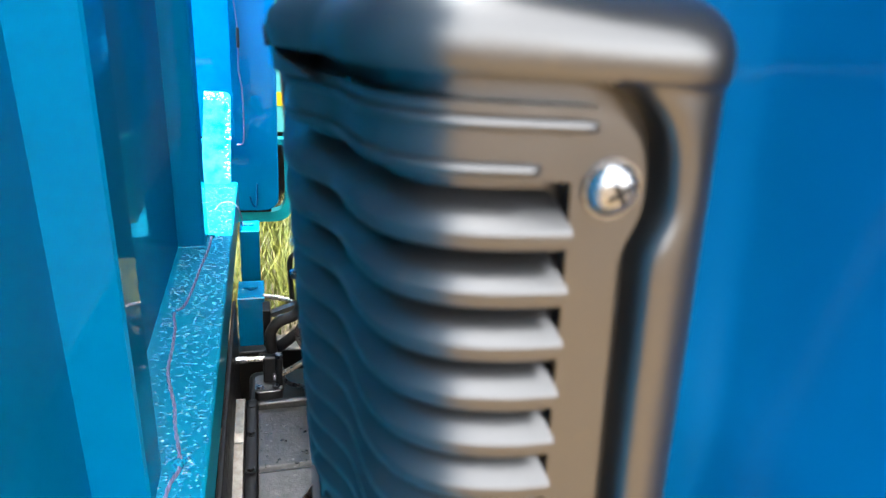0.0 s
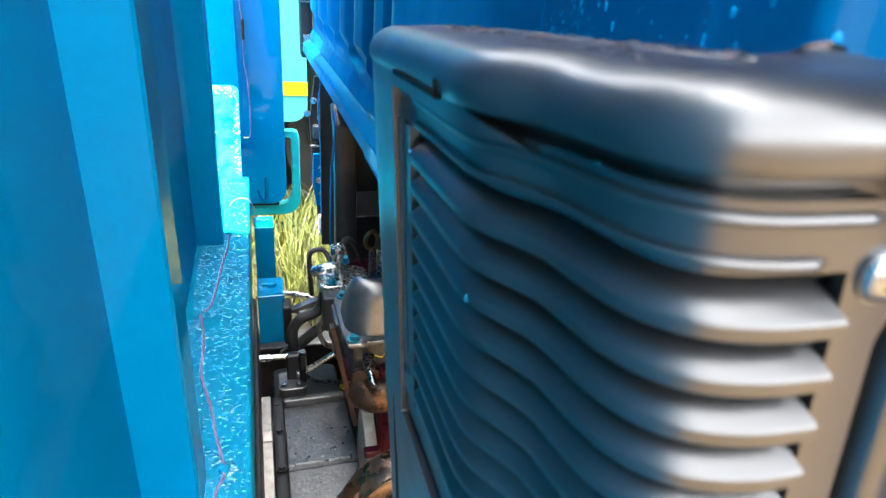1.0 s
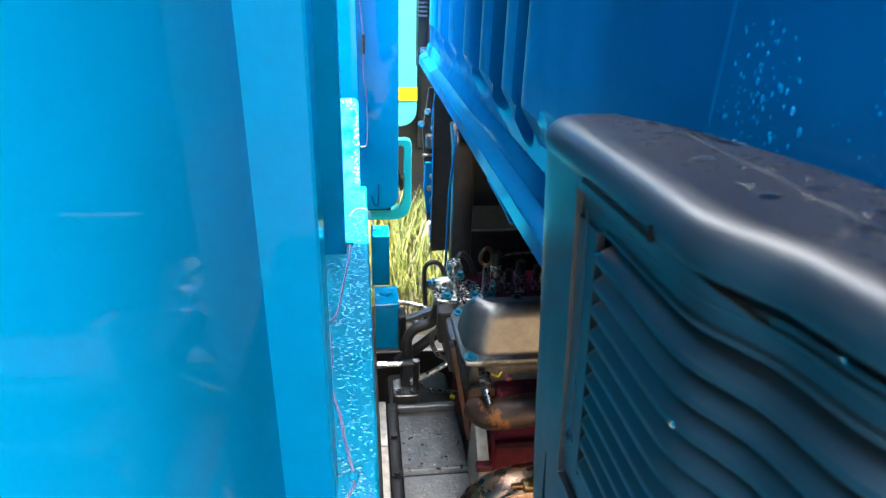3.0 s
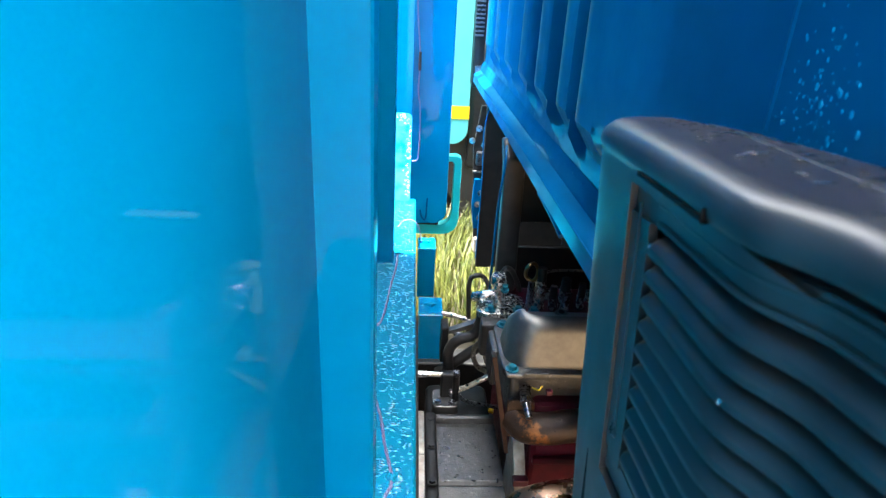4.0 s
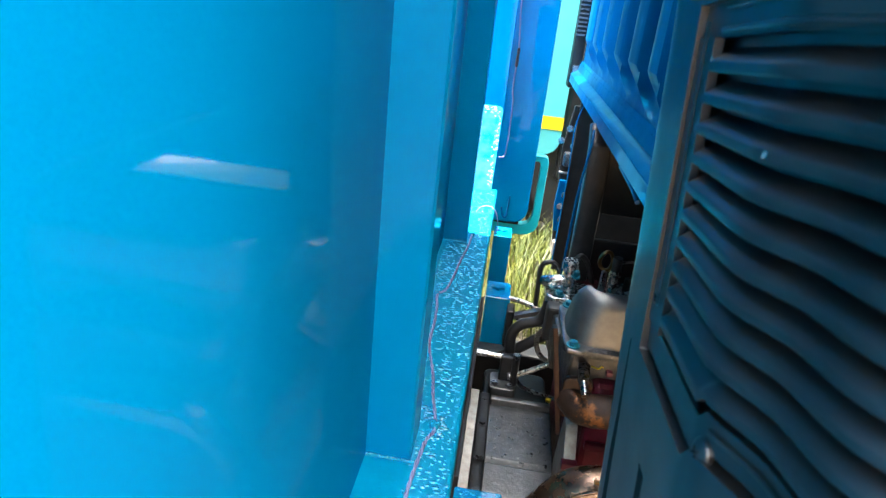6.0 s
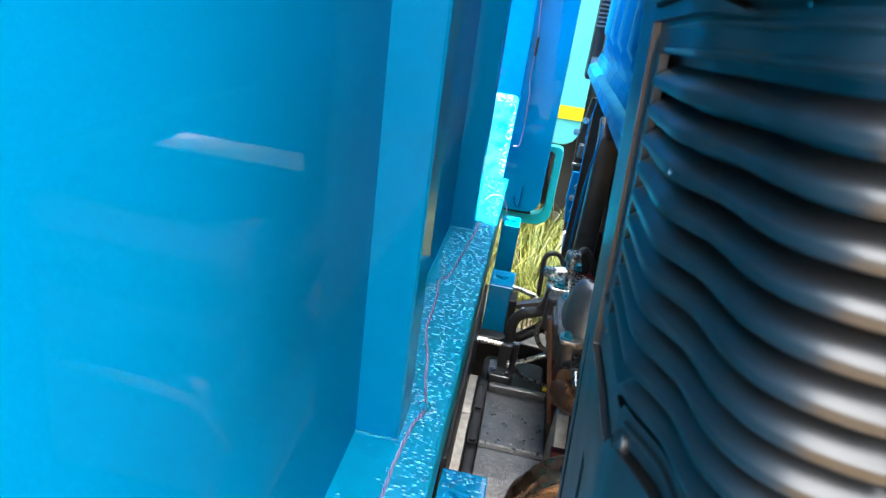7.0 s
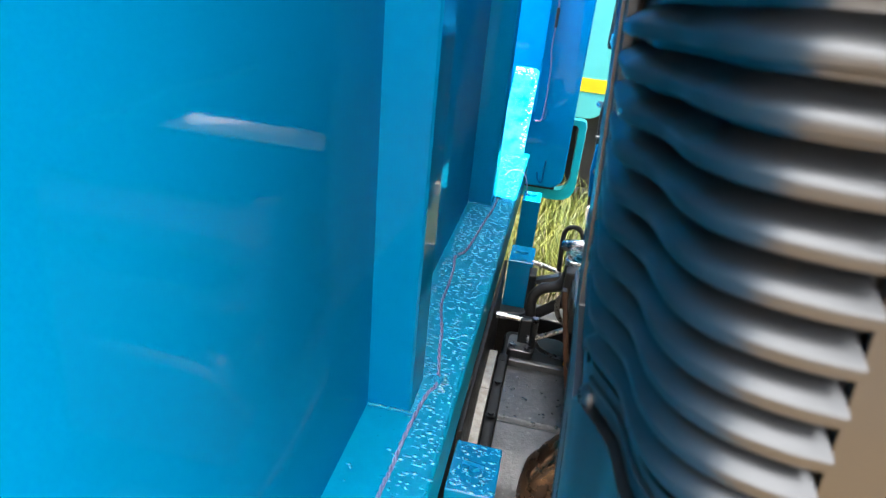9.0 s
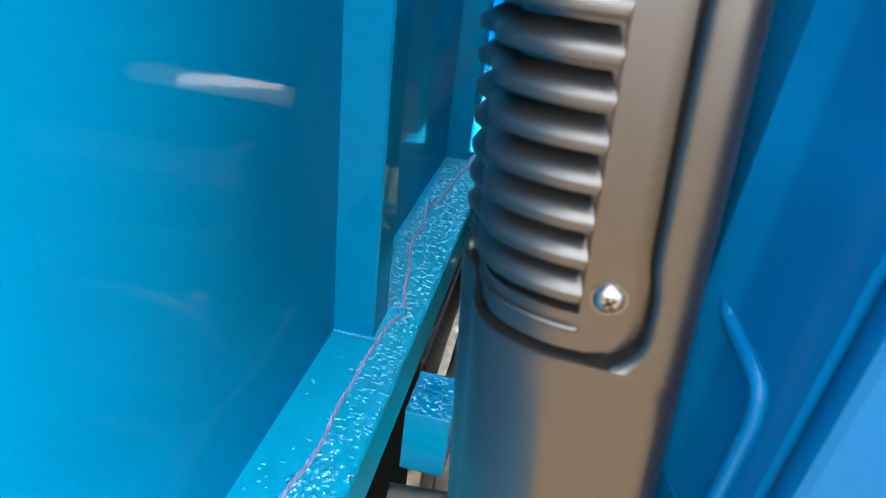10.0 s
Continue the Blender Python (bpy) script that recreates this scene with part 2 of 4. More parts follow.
def drops(name, spots, mat, label, kind="stuff", tall=1.0, long=1.25, hang=0.0):
    """Water drops as one body of low domes: spots of place, normal and radius."""
    verts, faces = [], []
    for p, nrm, r in spots:
        p, nrm = Vector(p), Vector(nrm).normalized()
        q = nrm.to_track_quat("Z", "Y")
        base = len(verts)
        sx, sy, tw = random.uniform(0.8, long), random.uniform(0.8, 1.1), random.uniform(0, 3.1)
        down = Vector((0, 0, -1)) - nrm * -nrm.z
        for rad, hh in ((1.0, -0.1), (0.86, 0.09), (0.50, 0.19)):
            for k in range(9):
                a = 2 * math.pi * k / 9 + tw
                v = q @ Vector((r * rad * sx * math.cos(a), r * rad * sy * math.sin(a), r * hh * tall))
                verts.append(p + v + down * hang * v.dot(down))
        verts.append(p + q @ Vector((0, 0, r * 0.22 * tall)))
        for ring in range(2):
            for k in range(9):
                j = (k + 1) % 9
                a = base + ring * 9
                faces.append((a + k, a + j, a + 9 + j, a + 9 + k))
        for k in range(9):
            faces.append((base + 18 + k, base + 18 + (k + 1) % 9, base + 27))
        faces.append(tuple(base + k for k in range(8, -1, -1)))
    me = bpy.data.meshes.new(name)
    me.from_pydata(verts, [], faces)
    me.materials.append(mat)
    for p in me.polygons:
        p.use_smooth = True
    return tagged(new(name, me), label, "water drops", kind=kind)


def on_cap(x, y):
    """Place and normal on top of the air intake's cap."""
    place, normal, _, _ = CAP["surface"].ray_cast(Vector((x, y, 1.7)), Vector((0, 0, -1)))
    return place, normal if normal.z > 0 else -normal

# ---- ground and distance ----
def ground():
    b = bmesh.new()
    n = 40
    xs = [-400, -60, -12] + [(-5 + 0.25 * i) for i in range(n + 1)] + [12, 60, 400]
    ys = [-400, -60, -12] + [(-3 + 0.25 * i) for i in range(n + 1)] + [14, 60, 400]
    grid = [[b.verts.new((x, y, 0.02 * noise.noise(Vector((x * 2.1, y * 2.1, 0))) if -6 < x < 6 else 0)) for y in ys] for x in xs]
    for i in range(len(xs) - 1):
        for j in range(len(ys) - 1):
            b.faces.new((grid[i][j], grid[i + 1][j], grid[i + 1][j + 1], grid[i][j + 1]))
    tagged(part("ground", b, SOIL), "rough grassy ground in the sun", "ground", kind="structure")


def grass():
    rnd = random.Random(4)
    verts, faces = [], []
    for _ in range(5600):
        x, y = rnd.uniform(-0.9, 1.0), rnd.uniform(2.55, 4.15)
        h, w = rnd.uniform(0.08, 0.34) * (1.25 if y < 3.8 else 0.8), rnd.uniform(0.0022, 0.0055)
        a, lean = rnd.uniform(0, 6.28), rnd.uniform(0.1, 0.75) * h
        dx, dy = math.cos(a), math.sin(a)
        base = len(verts)
        for k in (0, 0.35, 0.7, 1.0):
            cx, cy, cz = x + dx * lean * k * k, y + dy * lean * k * k, h * (k - 0.18 * k * k)
            ww = w * (1 - 0.9 * k)
            verts += [(cx - dy * ww, cy + dx * ww, cz - 0.01), (cx + dy * ww, cy - dx * ww, cz - 0.01)]
        for k in range(3):
            faces.append((base + 2 * k, base + 2 * k + 1, base + 2 * k + 3, base + 2 * k + 2))
    me = bpy.data.meshes.new("grass")
    me.from_pydata(verts, [], faces)
    me.materials.append(GRASS)
    tagged(new("grass", me), "long yellow-green sunlit grass growing from the ground", "grass", kind="stuff")


def bank():
    """Unseen bare earth and plain bank, added so the intake's front reflects brown."""
    b = bmesh.new()
    rows = []
    for i in range(41):
        x = -14 + 0.7 * i
        h = 2.3 + 0.35 * noise.noise(Vector((x * 0.4, 3.1, 0)))
        edge = -0.95 + 0.35 * noise.noise(Vector((x * 0.9, 7.3, 0)))
        rows.append([b.verts.new((x, y, z)) for y, z in ((edge + 0.05, -0.05), (edge, 0.03), (-5.0, 0.04), (-5.4, 0.5 * h), (-6.2, h), (-9.0, h * 1.05), (-9.5, -0.05))])
    for p, q in zip(rows, rows[1:]):
        for k in range(6):
            b.faces.new((p[k], p[k + 1], q[k + 1], q[k]))
    tagged(part("backdrop", b, EARTH), "unseen bare dry brown earth bank, added for reflections", "bank", kind="structure")


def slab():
    """Unseen pale slab added on the ground beyond the cab to reflect a glint."""
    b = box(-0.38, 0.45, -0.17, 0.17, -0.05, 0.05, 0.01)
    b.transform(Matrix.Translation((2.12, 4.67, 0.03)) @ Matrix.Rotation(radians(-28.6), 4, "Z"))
    tagged(part("glint_slab", b, GLINT_SLAB), "unseen pale slab added on the ground for a glint", "slab")


ground()
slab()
grass()
bank()

# ---- cargo body on the one side of the gap ----
WALL, EDGE, SILL = -0.265, -0.150, 0.92


def cargo_body():
    body = thing("cargo_body", "glossy bright blue steel truck body with a posted front wall", "truck body")
    part("front_panel", box(WALL - 0.012, WALL, -0.22, 1.56, SILL - 0.02, 3.1, 0.002), BLUE_PANEL, body)
    # unseen panel added to keep the sun off the cab flange
    part("sun_block_panel", box(WALL - 0.012, WALL, 1.564, 2.06, 1.95, 3.1, 0.002), BLUE_PANEL, body)
    part("sill_beam", prism(rounded(WALL - 0.03, EDGE, SILL - 0.10, SILL, (0.004, 0.006, 0.006, 0.004), 3), "y", -0.22, 1.975), BLUE_WET, body,
         "wet blue sill beam covered in drops")
    for y0 in (0.70, 1.484):
        b = prism([(WALL - 0.001, y0), (-0.209, y0), (-0.206, y0 + 0.003), (-0.206, y0 + 0.072), (-0.209, y0 + 0.075), (WALL - 0.001, y0 + 0.075)],
                  "z", SILL - 0.001, 3.1)
        part("post", b, BLUE, body)
        w = bmesh.new()
        for k in range(34):
            x = WALL + 0.001 + 0.0018 * k + random.uniform(-0.001, 0.001)
            s = bmesh.ops.create_uvsphere(w, u_segments=7, v_segments=5, radius=random.uniform(0.0014, 0.0028))["verts"]
            bmesh.ops.translate(w, verts=s, vec=(x, y0 - 0.0012 + random.uniform(-0.001, 0.0005), SILL + 0.0004))
        tagged(part("weld_bead", w, DROP, body, "lumpy painted weld at the foot of a post"), kind="stuff")
    b = bmesh.new()
    out = rounded(-0.252, -0.170, 0.0, 0.345, (0, 0, 0.022, 0.006))
    lows = [b.verts.new((x, 1.955 + 0.76 * s, SILL - 0.002 + 0.67 * s)) for x, s in out]
    highs = [b.verts.new((x, 1.963 + 0.76 * s, SILL - 0.012 + 0.67 * s)) for x, s in out]
    b.faces.new(lows)
    b.faces.new(highs)
    for i in range(len(out)):
        j = (i + 1) % len(out)
        b.faces.new((lows[i], lows[j], highs[j], highs[i]))
    part("end_plate", b, WET_END, body, "sloping wet end plate with a rounded corner")
    part("end_panel", box(-0.42, -0.168, 2.300, 2.312, 0.98, 2.6, 0.003), BLUE, body)
    part("side_panel", box(-2.6, WALL - 0.013, -0.216, -0.204, SILL, 3.1, 0.002), BLUE, body)
    part("side_panel", box(-2.6, -0.44, 2.594, 2.606, 0.901, 3.1, 0.002), BLUE, body)
    part("rear_panel", box(-2.614, -2.602, -0.20, 2.606, 0.83, 3.1, 0.002), BLUE, body)
    part("bed_floor", box(-2.6, WALL - 0.031, -0.20, 2.6, 0.83, 0.90, 0.004), BLUE, body)
    return body


cargo_body()


def mount_block(x0, x1, y0, y1, top, depth):
    blk = thing("mount_block", "blue square tube bracket with a bolt, wet on top", "bracket", "brackets along the sill")
    part("tube", box(x0, x1, y0, y1, top - depth, top, 0.0022), BLUE, blk)
    c = Vector(((x0 + x1) / 2, (y0 + y1) / 2, top))
    b = rod(c, c + Vector((0, 0, 0.006)), 0.009, 0.008, seg=6)
    rod(c + Vector((-0.018, 0.004, 0.004)), c + Vector((0.014, -0.002, 0.006)), 0.0035, bm=b)
    part("bolt", b, BLUE, blk)
    return blk


mount_block(-0.146, -0.076, 0.688, 0.786, 0.81, 0.12)
mount_block(-0.140, -0.079, 1.424, 1.518, 0.81, 0.13)
mount_block(-0.142, -0.090, 1.72, 1.80, 0.86, 0.16)

# chassis rail beneath the body
rail = thing("chassis_rail", "dirty black steel chassis rail under the truck body", "chassis")
part("web", box(-0.150, -0.142, 0.80, 1.41, 0.55, 0.815, 0.002), BLACK, rail)
part("side_rail", box(-2.4, -0.30, 0.82, 0.90, 0.50, 0.74, 0.004), BLACK, rail)
part("side_rail", box(-2.4, -0.30, 1.40, 1.48, 0.50, 0.74, 0.004), BLACK, rail)

# ---- cab on the other side ----
WALLS = {}


def cab():
    c = thing("truck_cab", "glossy blue truck cab, shade painted in, with a ribbed rear wall", "truck cab", at=(-0.012, 0, 0))
    X = 0.095
    # rear wall as one sheet: folded corner, proud plain field, then upright ribs
    def fold(z):
        """The upright fold behind the rounded corner; it leans back towards the top."""
        k = min(max((z - 1.40) / 0.11, 0.0), 1.4)
        return Vector((0.0658 + 0.0122 * k, 0.2348 + 0.0342 * k, 0))
    along, out = Vector((0.22, -0.975, 0)), Vector((-0.90, -0.44, 0))
    corner = [(along, a, h) for a, h in ((0.052, 0.0), (0.040, 0.0), (0.025, -0.0006), (0.010, -0.0004), (0.0055, 0.0004), (0.0030, 0.0018), (0.0, 0.0026))]
    back = Vector((-0.86, 0.51, 0))
    corner += [(back, a, h) for a, h in ((0.0028, 0.0020), (0.0055, 0.0006), (0.0085, 0.0))]
    line = [
        (0.2815, 0.0430), (0.2828, 0.0455), (0.2845, 0.0478), (0.2870, 0.0493), (0.2895, 0.0500), (0.2925, 0.0497),
        (0.300, 0.0492), (0.326, 0.0492), (0.3290, 0.0495), (0.3310, 0.0502), (0.3330, 0.0502), (0.3350, 0.0494), (0.340, 0.0486), (0.370, 0.0482), (0.400, 0.0478),
        (0.440, 0.0470), (0.470, 0.0463), (0.4715, 0.0469), (0.4730, 0.0469), (0.4745, 0.0461), (0.500, 0.0452), (0.540, 0.0432), (0.580, 0.0408), (0.620, 0.0382),
        (0.660, 0.0358), (0.700, 0.0338), (0.740, 0.0318), (0.780, 0.0304), (0.820, 0.0295), (0.850, 0.0291), (0.867, 0.0290)]
    ribs = ((0.873, 0.951), (1.007, 1.075), (1.176, 1.264), (1.380, 1.452), (1.596, 1.675), (1.812, 1.89), (2.03, 2.105))
    for k, (near, far) in enumerate(ribs):
        if k:
            gap = near - ribs[k - 1][1]
            for u, d in ((0.22, 0.002), (0.40, 0.003), (0.62, 0.0125), (0.84, 0.0235), (0.96, 0.0280)):
                line.append((near - gap * (1 - u), d))
        for y, d in ((near, 0.029), (near + 0.03, 0.029), (far - 0.02, 0.029), (far, 0.029), (far + 0.003, 0.0280)):
            line.append((y, d))
    line += [(2.125, 0.002), (2.33, 0.0)]
    zs = [1.262, 1.28, 1.30, 1.31, 1.32, 1.33, 1.34, 1.35, 1.36, 1.37, 1.38, 1.39, 1.40, 1.41, 1.42, 1.43, 1.44, 1.45, 1.46, 1.5, 1.7, 2.2, 2.6]
    b = bmesh.new()
    sheets = []
    for inset in (0.0, 0.005):
        grid = []
        for way, a, h in corner:
            grid.append([b.verts.new(fold(z) + way * a + out * (h - inset) + Vector((0, 0, z))) for z in zs])
        for y, d in line:
            lo = 1.20 if y < 0.55 else 1.20 + 0.125 * min((y - 0.55) / 0.2, 1.0)
            if d > 0.027 and y > 0.8:
                lo = 1.352
            col = []
            for z in zs:
                k = min(max((z - lo) / (0.045 if y > 0.85 else 0.06), 0), 1)
                col.append(b.verts.new((X + inset - d * k, y, z)))
            grid.append(col)
        n = len(grid)
        for i in range(n - 1):
            for j in range(len(zs) - 1):
                f = (grid[i][j], grid[i][j + 1], grid[i + 1][j + 1], grid[i + 1][j])
                b.faces.new(f if inset == 0 else f[::-1])
        sheets.append(grid)
    f, g = sheets
    for i in range(n - 1):
        b.faces.new((f[i][0], f[i + 1][0], g[i + 1][0], g[i][0]))
        b.faces.new((f[i][-1], g[i][-1], g[i + 1][-1], f[i + 1][-1]))
    for j in range(len(zs) - 1):
        b.faces.new((f[0][j], g[0][j], g[0][j + 1], f[0][j + 1]))
        b.faces.new((f[-1][j], f[-1][j + 1], g[-1][j + 1], g[-1][j]))
    b.normal_update()
    WALLS["rear"] = BVHTree.FromBMesh(b)
    part("rear_wall", b, BLUE_CAB_SHADED, c, sharp=24)
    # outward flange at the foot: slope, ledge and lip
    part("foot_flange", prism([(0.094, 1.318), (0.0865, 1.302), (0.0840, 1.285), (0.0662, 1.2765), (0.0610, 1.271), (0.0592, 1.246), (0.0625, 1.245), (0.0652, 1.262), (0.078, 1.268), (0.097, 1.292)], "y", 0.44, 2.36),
         BLUE_CAB_SHADED, c, "wet bright blue flange along the foot of the cab")
    part("lip_bead", tube([(0.0618, 0.44, 1.2705), (0.0618, 1.4, 1.2705), (0.0618, 2.36, 1.2705)], 0.0018, seg=8, smooth=False), BLUE_CAB_SHADED, c)
    part("seam_bead", tube([(0.0850, 0.44, 1.2845), (0.0850, 1.4, 1.2845), (0.0850, 2.36, 1.2845)], 0.0014, seg=8, smooth=False), BLUE_CAB_SHADED, c)
    for k in range(26):
        b = bmesh.new()
        bmesh.ops.create_uvsphere(b, u_segments=10, v_segments=6, radius=0.0032)
        b.transform(Matrix.Translation((0.0895, 0.95 + 0.052 * k, 1.3085)) @ Matrix.Rotation(radians(-30), 4, "Y") @ Matrix.Diagonal((0.25, 1.5, 1.0, 1)))
        part("spot_weld", b, BLUE_CAB_SHADED, c)
    part("cab_floor", box(0.105, 1.7, 0.194, 2.33, 1.22, 1.26, 0.004), BLACK, c)
    part("roof", box(0.046, 1.7, 0.16, 2.33, 2.6, 2.64, 0.006), BLUE_CAB_SHADED, c)
    part("side_wall", box(0.082, 1.7, 0.176, 0.190, 1.05, 2.6, 0.004), BLUE_CAB_SHADED, c)
    part("side_wall", box(0.10, 1.7, 2.325, 2.34, 1.26, 2.6, 0.004), BLUE_CAB_SHADED, c)
    part("front_wall", box(1.69, 1.71, 0.13, 2.33, 0.6, 2.6, 0.004), BLUE_CAB_SHADED, c)
    # the wall turns under at the corner: a fold that forks into a curved bead over a shallow hollow
    part("corner_skirt", prism([(0.0772, 0.1842), (0.0658, 0.2348), (0.0560, 0.2780), (0.0500, 0.2845), (0.0465, 0.292), (0.0478, 0.44), (0.056, 0.44), (0.056, 0.300), (0.064, 0.283), (0.074, 0.237), (0.0850, 0.1860)], "z", 0.98, 1.2635, 0.002), BLUE_CAB_SHADED, c)
    part("corner_bead", tube([(0.0655, 0.2370, 1.362), (0.0662, 0.2335, 1.3450), (0.0685, 0.2220, 1.3400), (0.0705, 0.2080, 1.3385), (0.0722, 0.2000, 1.3350), (0.0730, 0.1970, 1.3260), (0.0730, 0.1965, 1.3150), (0.0730, 0.1970, 1.27)], 0.0030), BLUE_CAB_SHADED, c)
    # triangular opening below the flange
    part("brace", prism([(1.46, 1.252), (1.418, 1.215), (1.405, 1.10), (1.392, 0.90), (1.425, 0.88), (1.436, 1.10), (1.452, 1.195), (1.50, 1.245)], "x", 0.050, 0.098, 0.006),
         BLACK, c, "black upright brace with a blue painted edge")
    part("brace_edge", tube([(0.056, 1.445, 1.238), (0.052, 1.415, 1.205), (0.042, 1.405, 1.10), (0.038, 1.394, 0.90)], 0.0028), BLUE_CAB_SHADED, c)
    part("arch_edge", tube([(0.0625, 1.10, 1.243), (0.0625, 0.98, 1.240), (0.063, 0.93, 1.234)], 0.0035), BLUE_CAB_SHADED, c)
    # slit added to guard and inner panel so the slab glints in the body
    part("inner_guard", box(0.098, 0.42, 2.19, 2.205, 0.58, 1.25, 0.003), BLACK, c, "black inner wheel guard")
    part("inner_guard", box(0.42, 1.20, 2.19, 2.205, 0.828, 1.25, 0.003), BLACK, c, "black inner wheel guard")
    part("inner_guard", box(0.42, 1.20, 2.19, 2.205, 0.35, 0.748, 0.003), BLACK, c, "black inner wheel guard")
    part("inner_back", box(1.20, 1.22, 0.3, 2.2, 0.35, 1.24, 0.003), BLACK, c)
    part("guard_edge", tube([(0.126, 2.185, 1.25), (0.094, 2.185, 1.12), (0.098, 2.185, 0.93), (0.097, 2.185, 0.62)], 0.0022), BLUE_CAB_SHADED, c)
    part("inner_panel", box(0.105, 0.75, 1.50, 1.512, 0.60, 0.968, 0.003), BLACK, c)
    part("inner_panel", box(0.105, 0.75, 1.50, 1.512, 1.034, 1.24, 0.003), BLACK, c)
    return c


cab()


# ---- air intake ----
CAP = {}


def intake():
    """Upright black air intake: a moulded duct whose louvres wrap round its corner."""
    it = thing("air_intake", "wet black moulded plastic air intake with louvres behind the cab", "air intake")
    # plan line of the outer face, from the far end of the side to the outer end of the front
    raw = [(-0.012, 0.489), (-0.038, 0.4880), (-0.0508, 0.481), (-0.0562, 0.467), (-0.0570, 0.45), (-0.0577, 0.42), (-0.0587, 0.38), (-0.0600, 0.345), (-0.0612, 0.318),
           (-0.0612, 0.304), (-0.0592, 0.2935), (-0.0548, 0.2835), (-0.0510, 0.2735), (-0.0496, 0.2630), (-0.0488, 0.2520), (-0.0470, 0.2420), (-0.0430, 0.2330), (-0.0370, 0.2272),
           (-0.0290, 0.2238), (-0.018, 0.2222), (0.002, 0.2215), (0.0190, 0.2217), (0.0262, 0.2250), (0.0298, 0.235), (0.0305, 0.262), (0.0300, 0.30), (0.0265, 0.36), (0.0160, 0.43)]
    line = spline([(x, y, 0) for x, y in raw], 6)
    run = [0.0]
    for a, c in zip(line, line[1:]):
        run.append(run[-1] + (c - a).length)
    total = run[-1]

    def ease(v):
        v = min(max(v, 0.0), 1.0)
        return v * v * (3 - 2 * v)

    def at(u, z, d=0.0):
        """Place at u metres along the plan line and height z, d proud of it."""
        u = min(max(u, 0.0), total)
        i = min(max(int(np.searchsorted(run, u)) - 1, 0), len(line) - 2)
        k = (u - run[i]) / max(run[i + 1] - run[i], 1e-9)
        p = line[i].lerp(line[i + 1], k)
        a, e = line[max(i - 1, 0)], line[min(i + 2, len(line) - 1)]
        t = (e - a).normalized()
        nrm = Vector((t.y, -t.x, 0))
        w = min(max((p.x + 0.058) / 0.04, 0.0), 1.0)            # 0 on the side, 1 on the front
        q = p + nrm * d
        sink = (0.06 + 0.25 * min(max(1.49 - z, 0.0), 0.17)) * (p.y - 0.2215)
        foot = ease((p.y - 0.302) / 0.006) * ease((z - 1.24) / 0.06) * ease((1.365 - z) / 0.04)
        return Vector((q.x + (0.072 + 0.020 * w) * (1.475 - z), q.y - 0.055 * w * (1.475 - z), z - sink - 0.008 * foot))

    def u_of(fn):
        return min(zip((fn(p) for p in line), run))[1]
    U0 = u_of(lambda p: abs(p.y - 0.386) + (1 if p.x > -0.05 else 0))
    U1 = u_of(lambda p: abs(p.x + 0.0118) + (1 if p.y > 0.24 else 0))
    UR = u_of(lambda p: abs(p.x - 0.0095) + (1 if p.y > 0.24 else 0))

    CU, CZ, LU, LZ = UR - 0.0062, 1.4742, UR - 0.0095, 1.3470      # the two screws at the front

    def frame_end(z, grow=0.0):
        """Outer end of the grille frame at the front: it swells round the two screws and has rounded corners."""
        base = UR - 0.0030 + grow
        if z > CZ + 0.003:
            return CU - 0.0058 + math.sqrt(max(0.0, (0.0135 + grow) ** 2 - (z - CZ - 0.003) ** 2))
        if z > 1.40:
            return base + (CU + 0.0080 + grow - base) * ease((z - CZ + 0.0175) / 0.014)
        if z > 1.3375:
            return base + (LU + 0.0085 + grow - base) * ease((LZ + 0.0165 - z) / 0.013)
        return LU - 0.0050 + math.sqrt(max(0.0, (0.0135 + grow) ** 2 - (1.3375 - z) ** 2))

    def edge(z):
        return frame_end(z, 0.0052)

    TOP, BOT = 1.4958, 1.3205
    # duct: cap, recess and lower part in one skin
    na, nb, nc = 14, 84, 32
    UB = u_of(lambda p: abs(p.y - 0.262) + (1 if p.x < 0.02 else 0))
    zs = list(np.linspace(0.98, 1.30, 14)) + [BOT - 0.005, BOT, BOT + 0.0004, BOT + 0.002, BOT + 0.005] + list(np.linspace(1.327, 1.4925, 66)) + [TOP - 0.002, TOP - 0.0004, TOP, TOP + 0.0012, 1.4985, 1.5005]
    UA = U0 - 0.0250
    b = bmesh.new()
    grid = [[] for _ in range(na + nb + nc + 3)]
    for z in zs:
        ee = edge(z)
        us = list(np.linspace(0, UA, na + 1)) + list(np.linspace(UA + 0.0004, ee, nb + 1)) + list(np.linspace(ee + 0.0004, UB, 27)) + list(np.linspace(UB, total, 7))[1:]
        for i, u in enumerate(us):
            d = -0.0085 if (na < i <= na + nb + 1 and BOT < z < TOP) else 0.0015
            if d > 0 and na + nb + 1 < i < na + nb + 5 and BOT < z < TOP:
                d = (-0.0015, 0.0008, 0.0013)[i - na - nb - 2]
            if z >= TOP:
                d = 0.0018 + 0.0010 * min((z - TOP) / 0.002, 1.0)
            grid[i].append(b.verts.new(at(float(u), z, d)))
    # rolled shoulder and gently crowned top, ring within ring
    mid = [Vector((-0.004 - 0.10 * (c[-1].co.y - 0.33), min(max(c[-1].co.y, 0.262), 0.452), 0)) for c in grid]
    for k in np.linspace(0.08, 1.0, 16):
        a = radians(90 * k)
        for c, m in zip(grid, mid):
            o = c[len(zs) - 1].co
            inward = Vector((m.x - o.x, m.y - o.y, 0))
            reach = inward.length
            inset = min(0.0175, 0.8 * reach) * (1 - math.cos(a))
            p = Vector((o.x, o.y, o.z)) + inward.normalized() * inset
            p.z = o.z + 0.0125 * math.sin(a)
            c.append(b.verts.new(p))
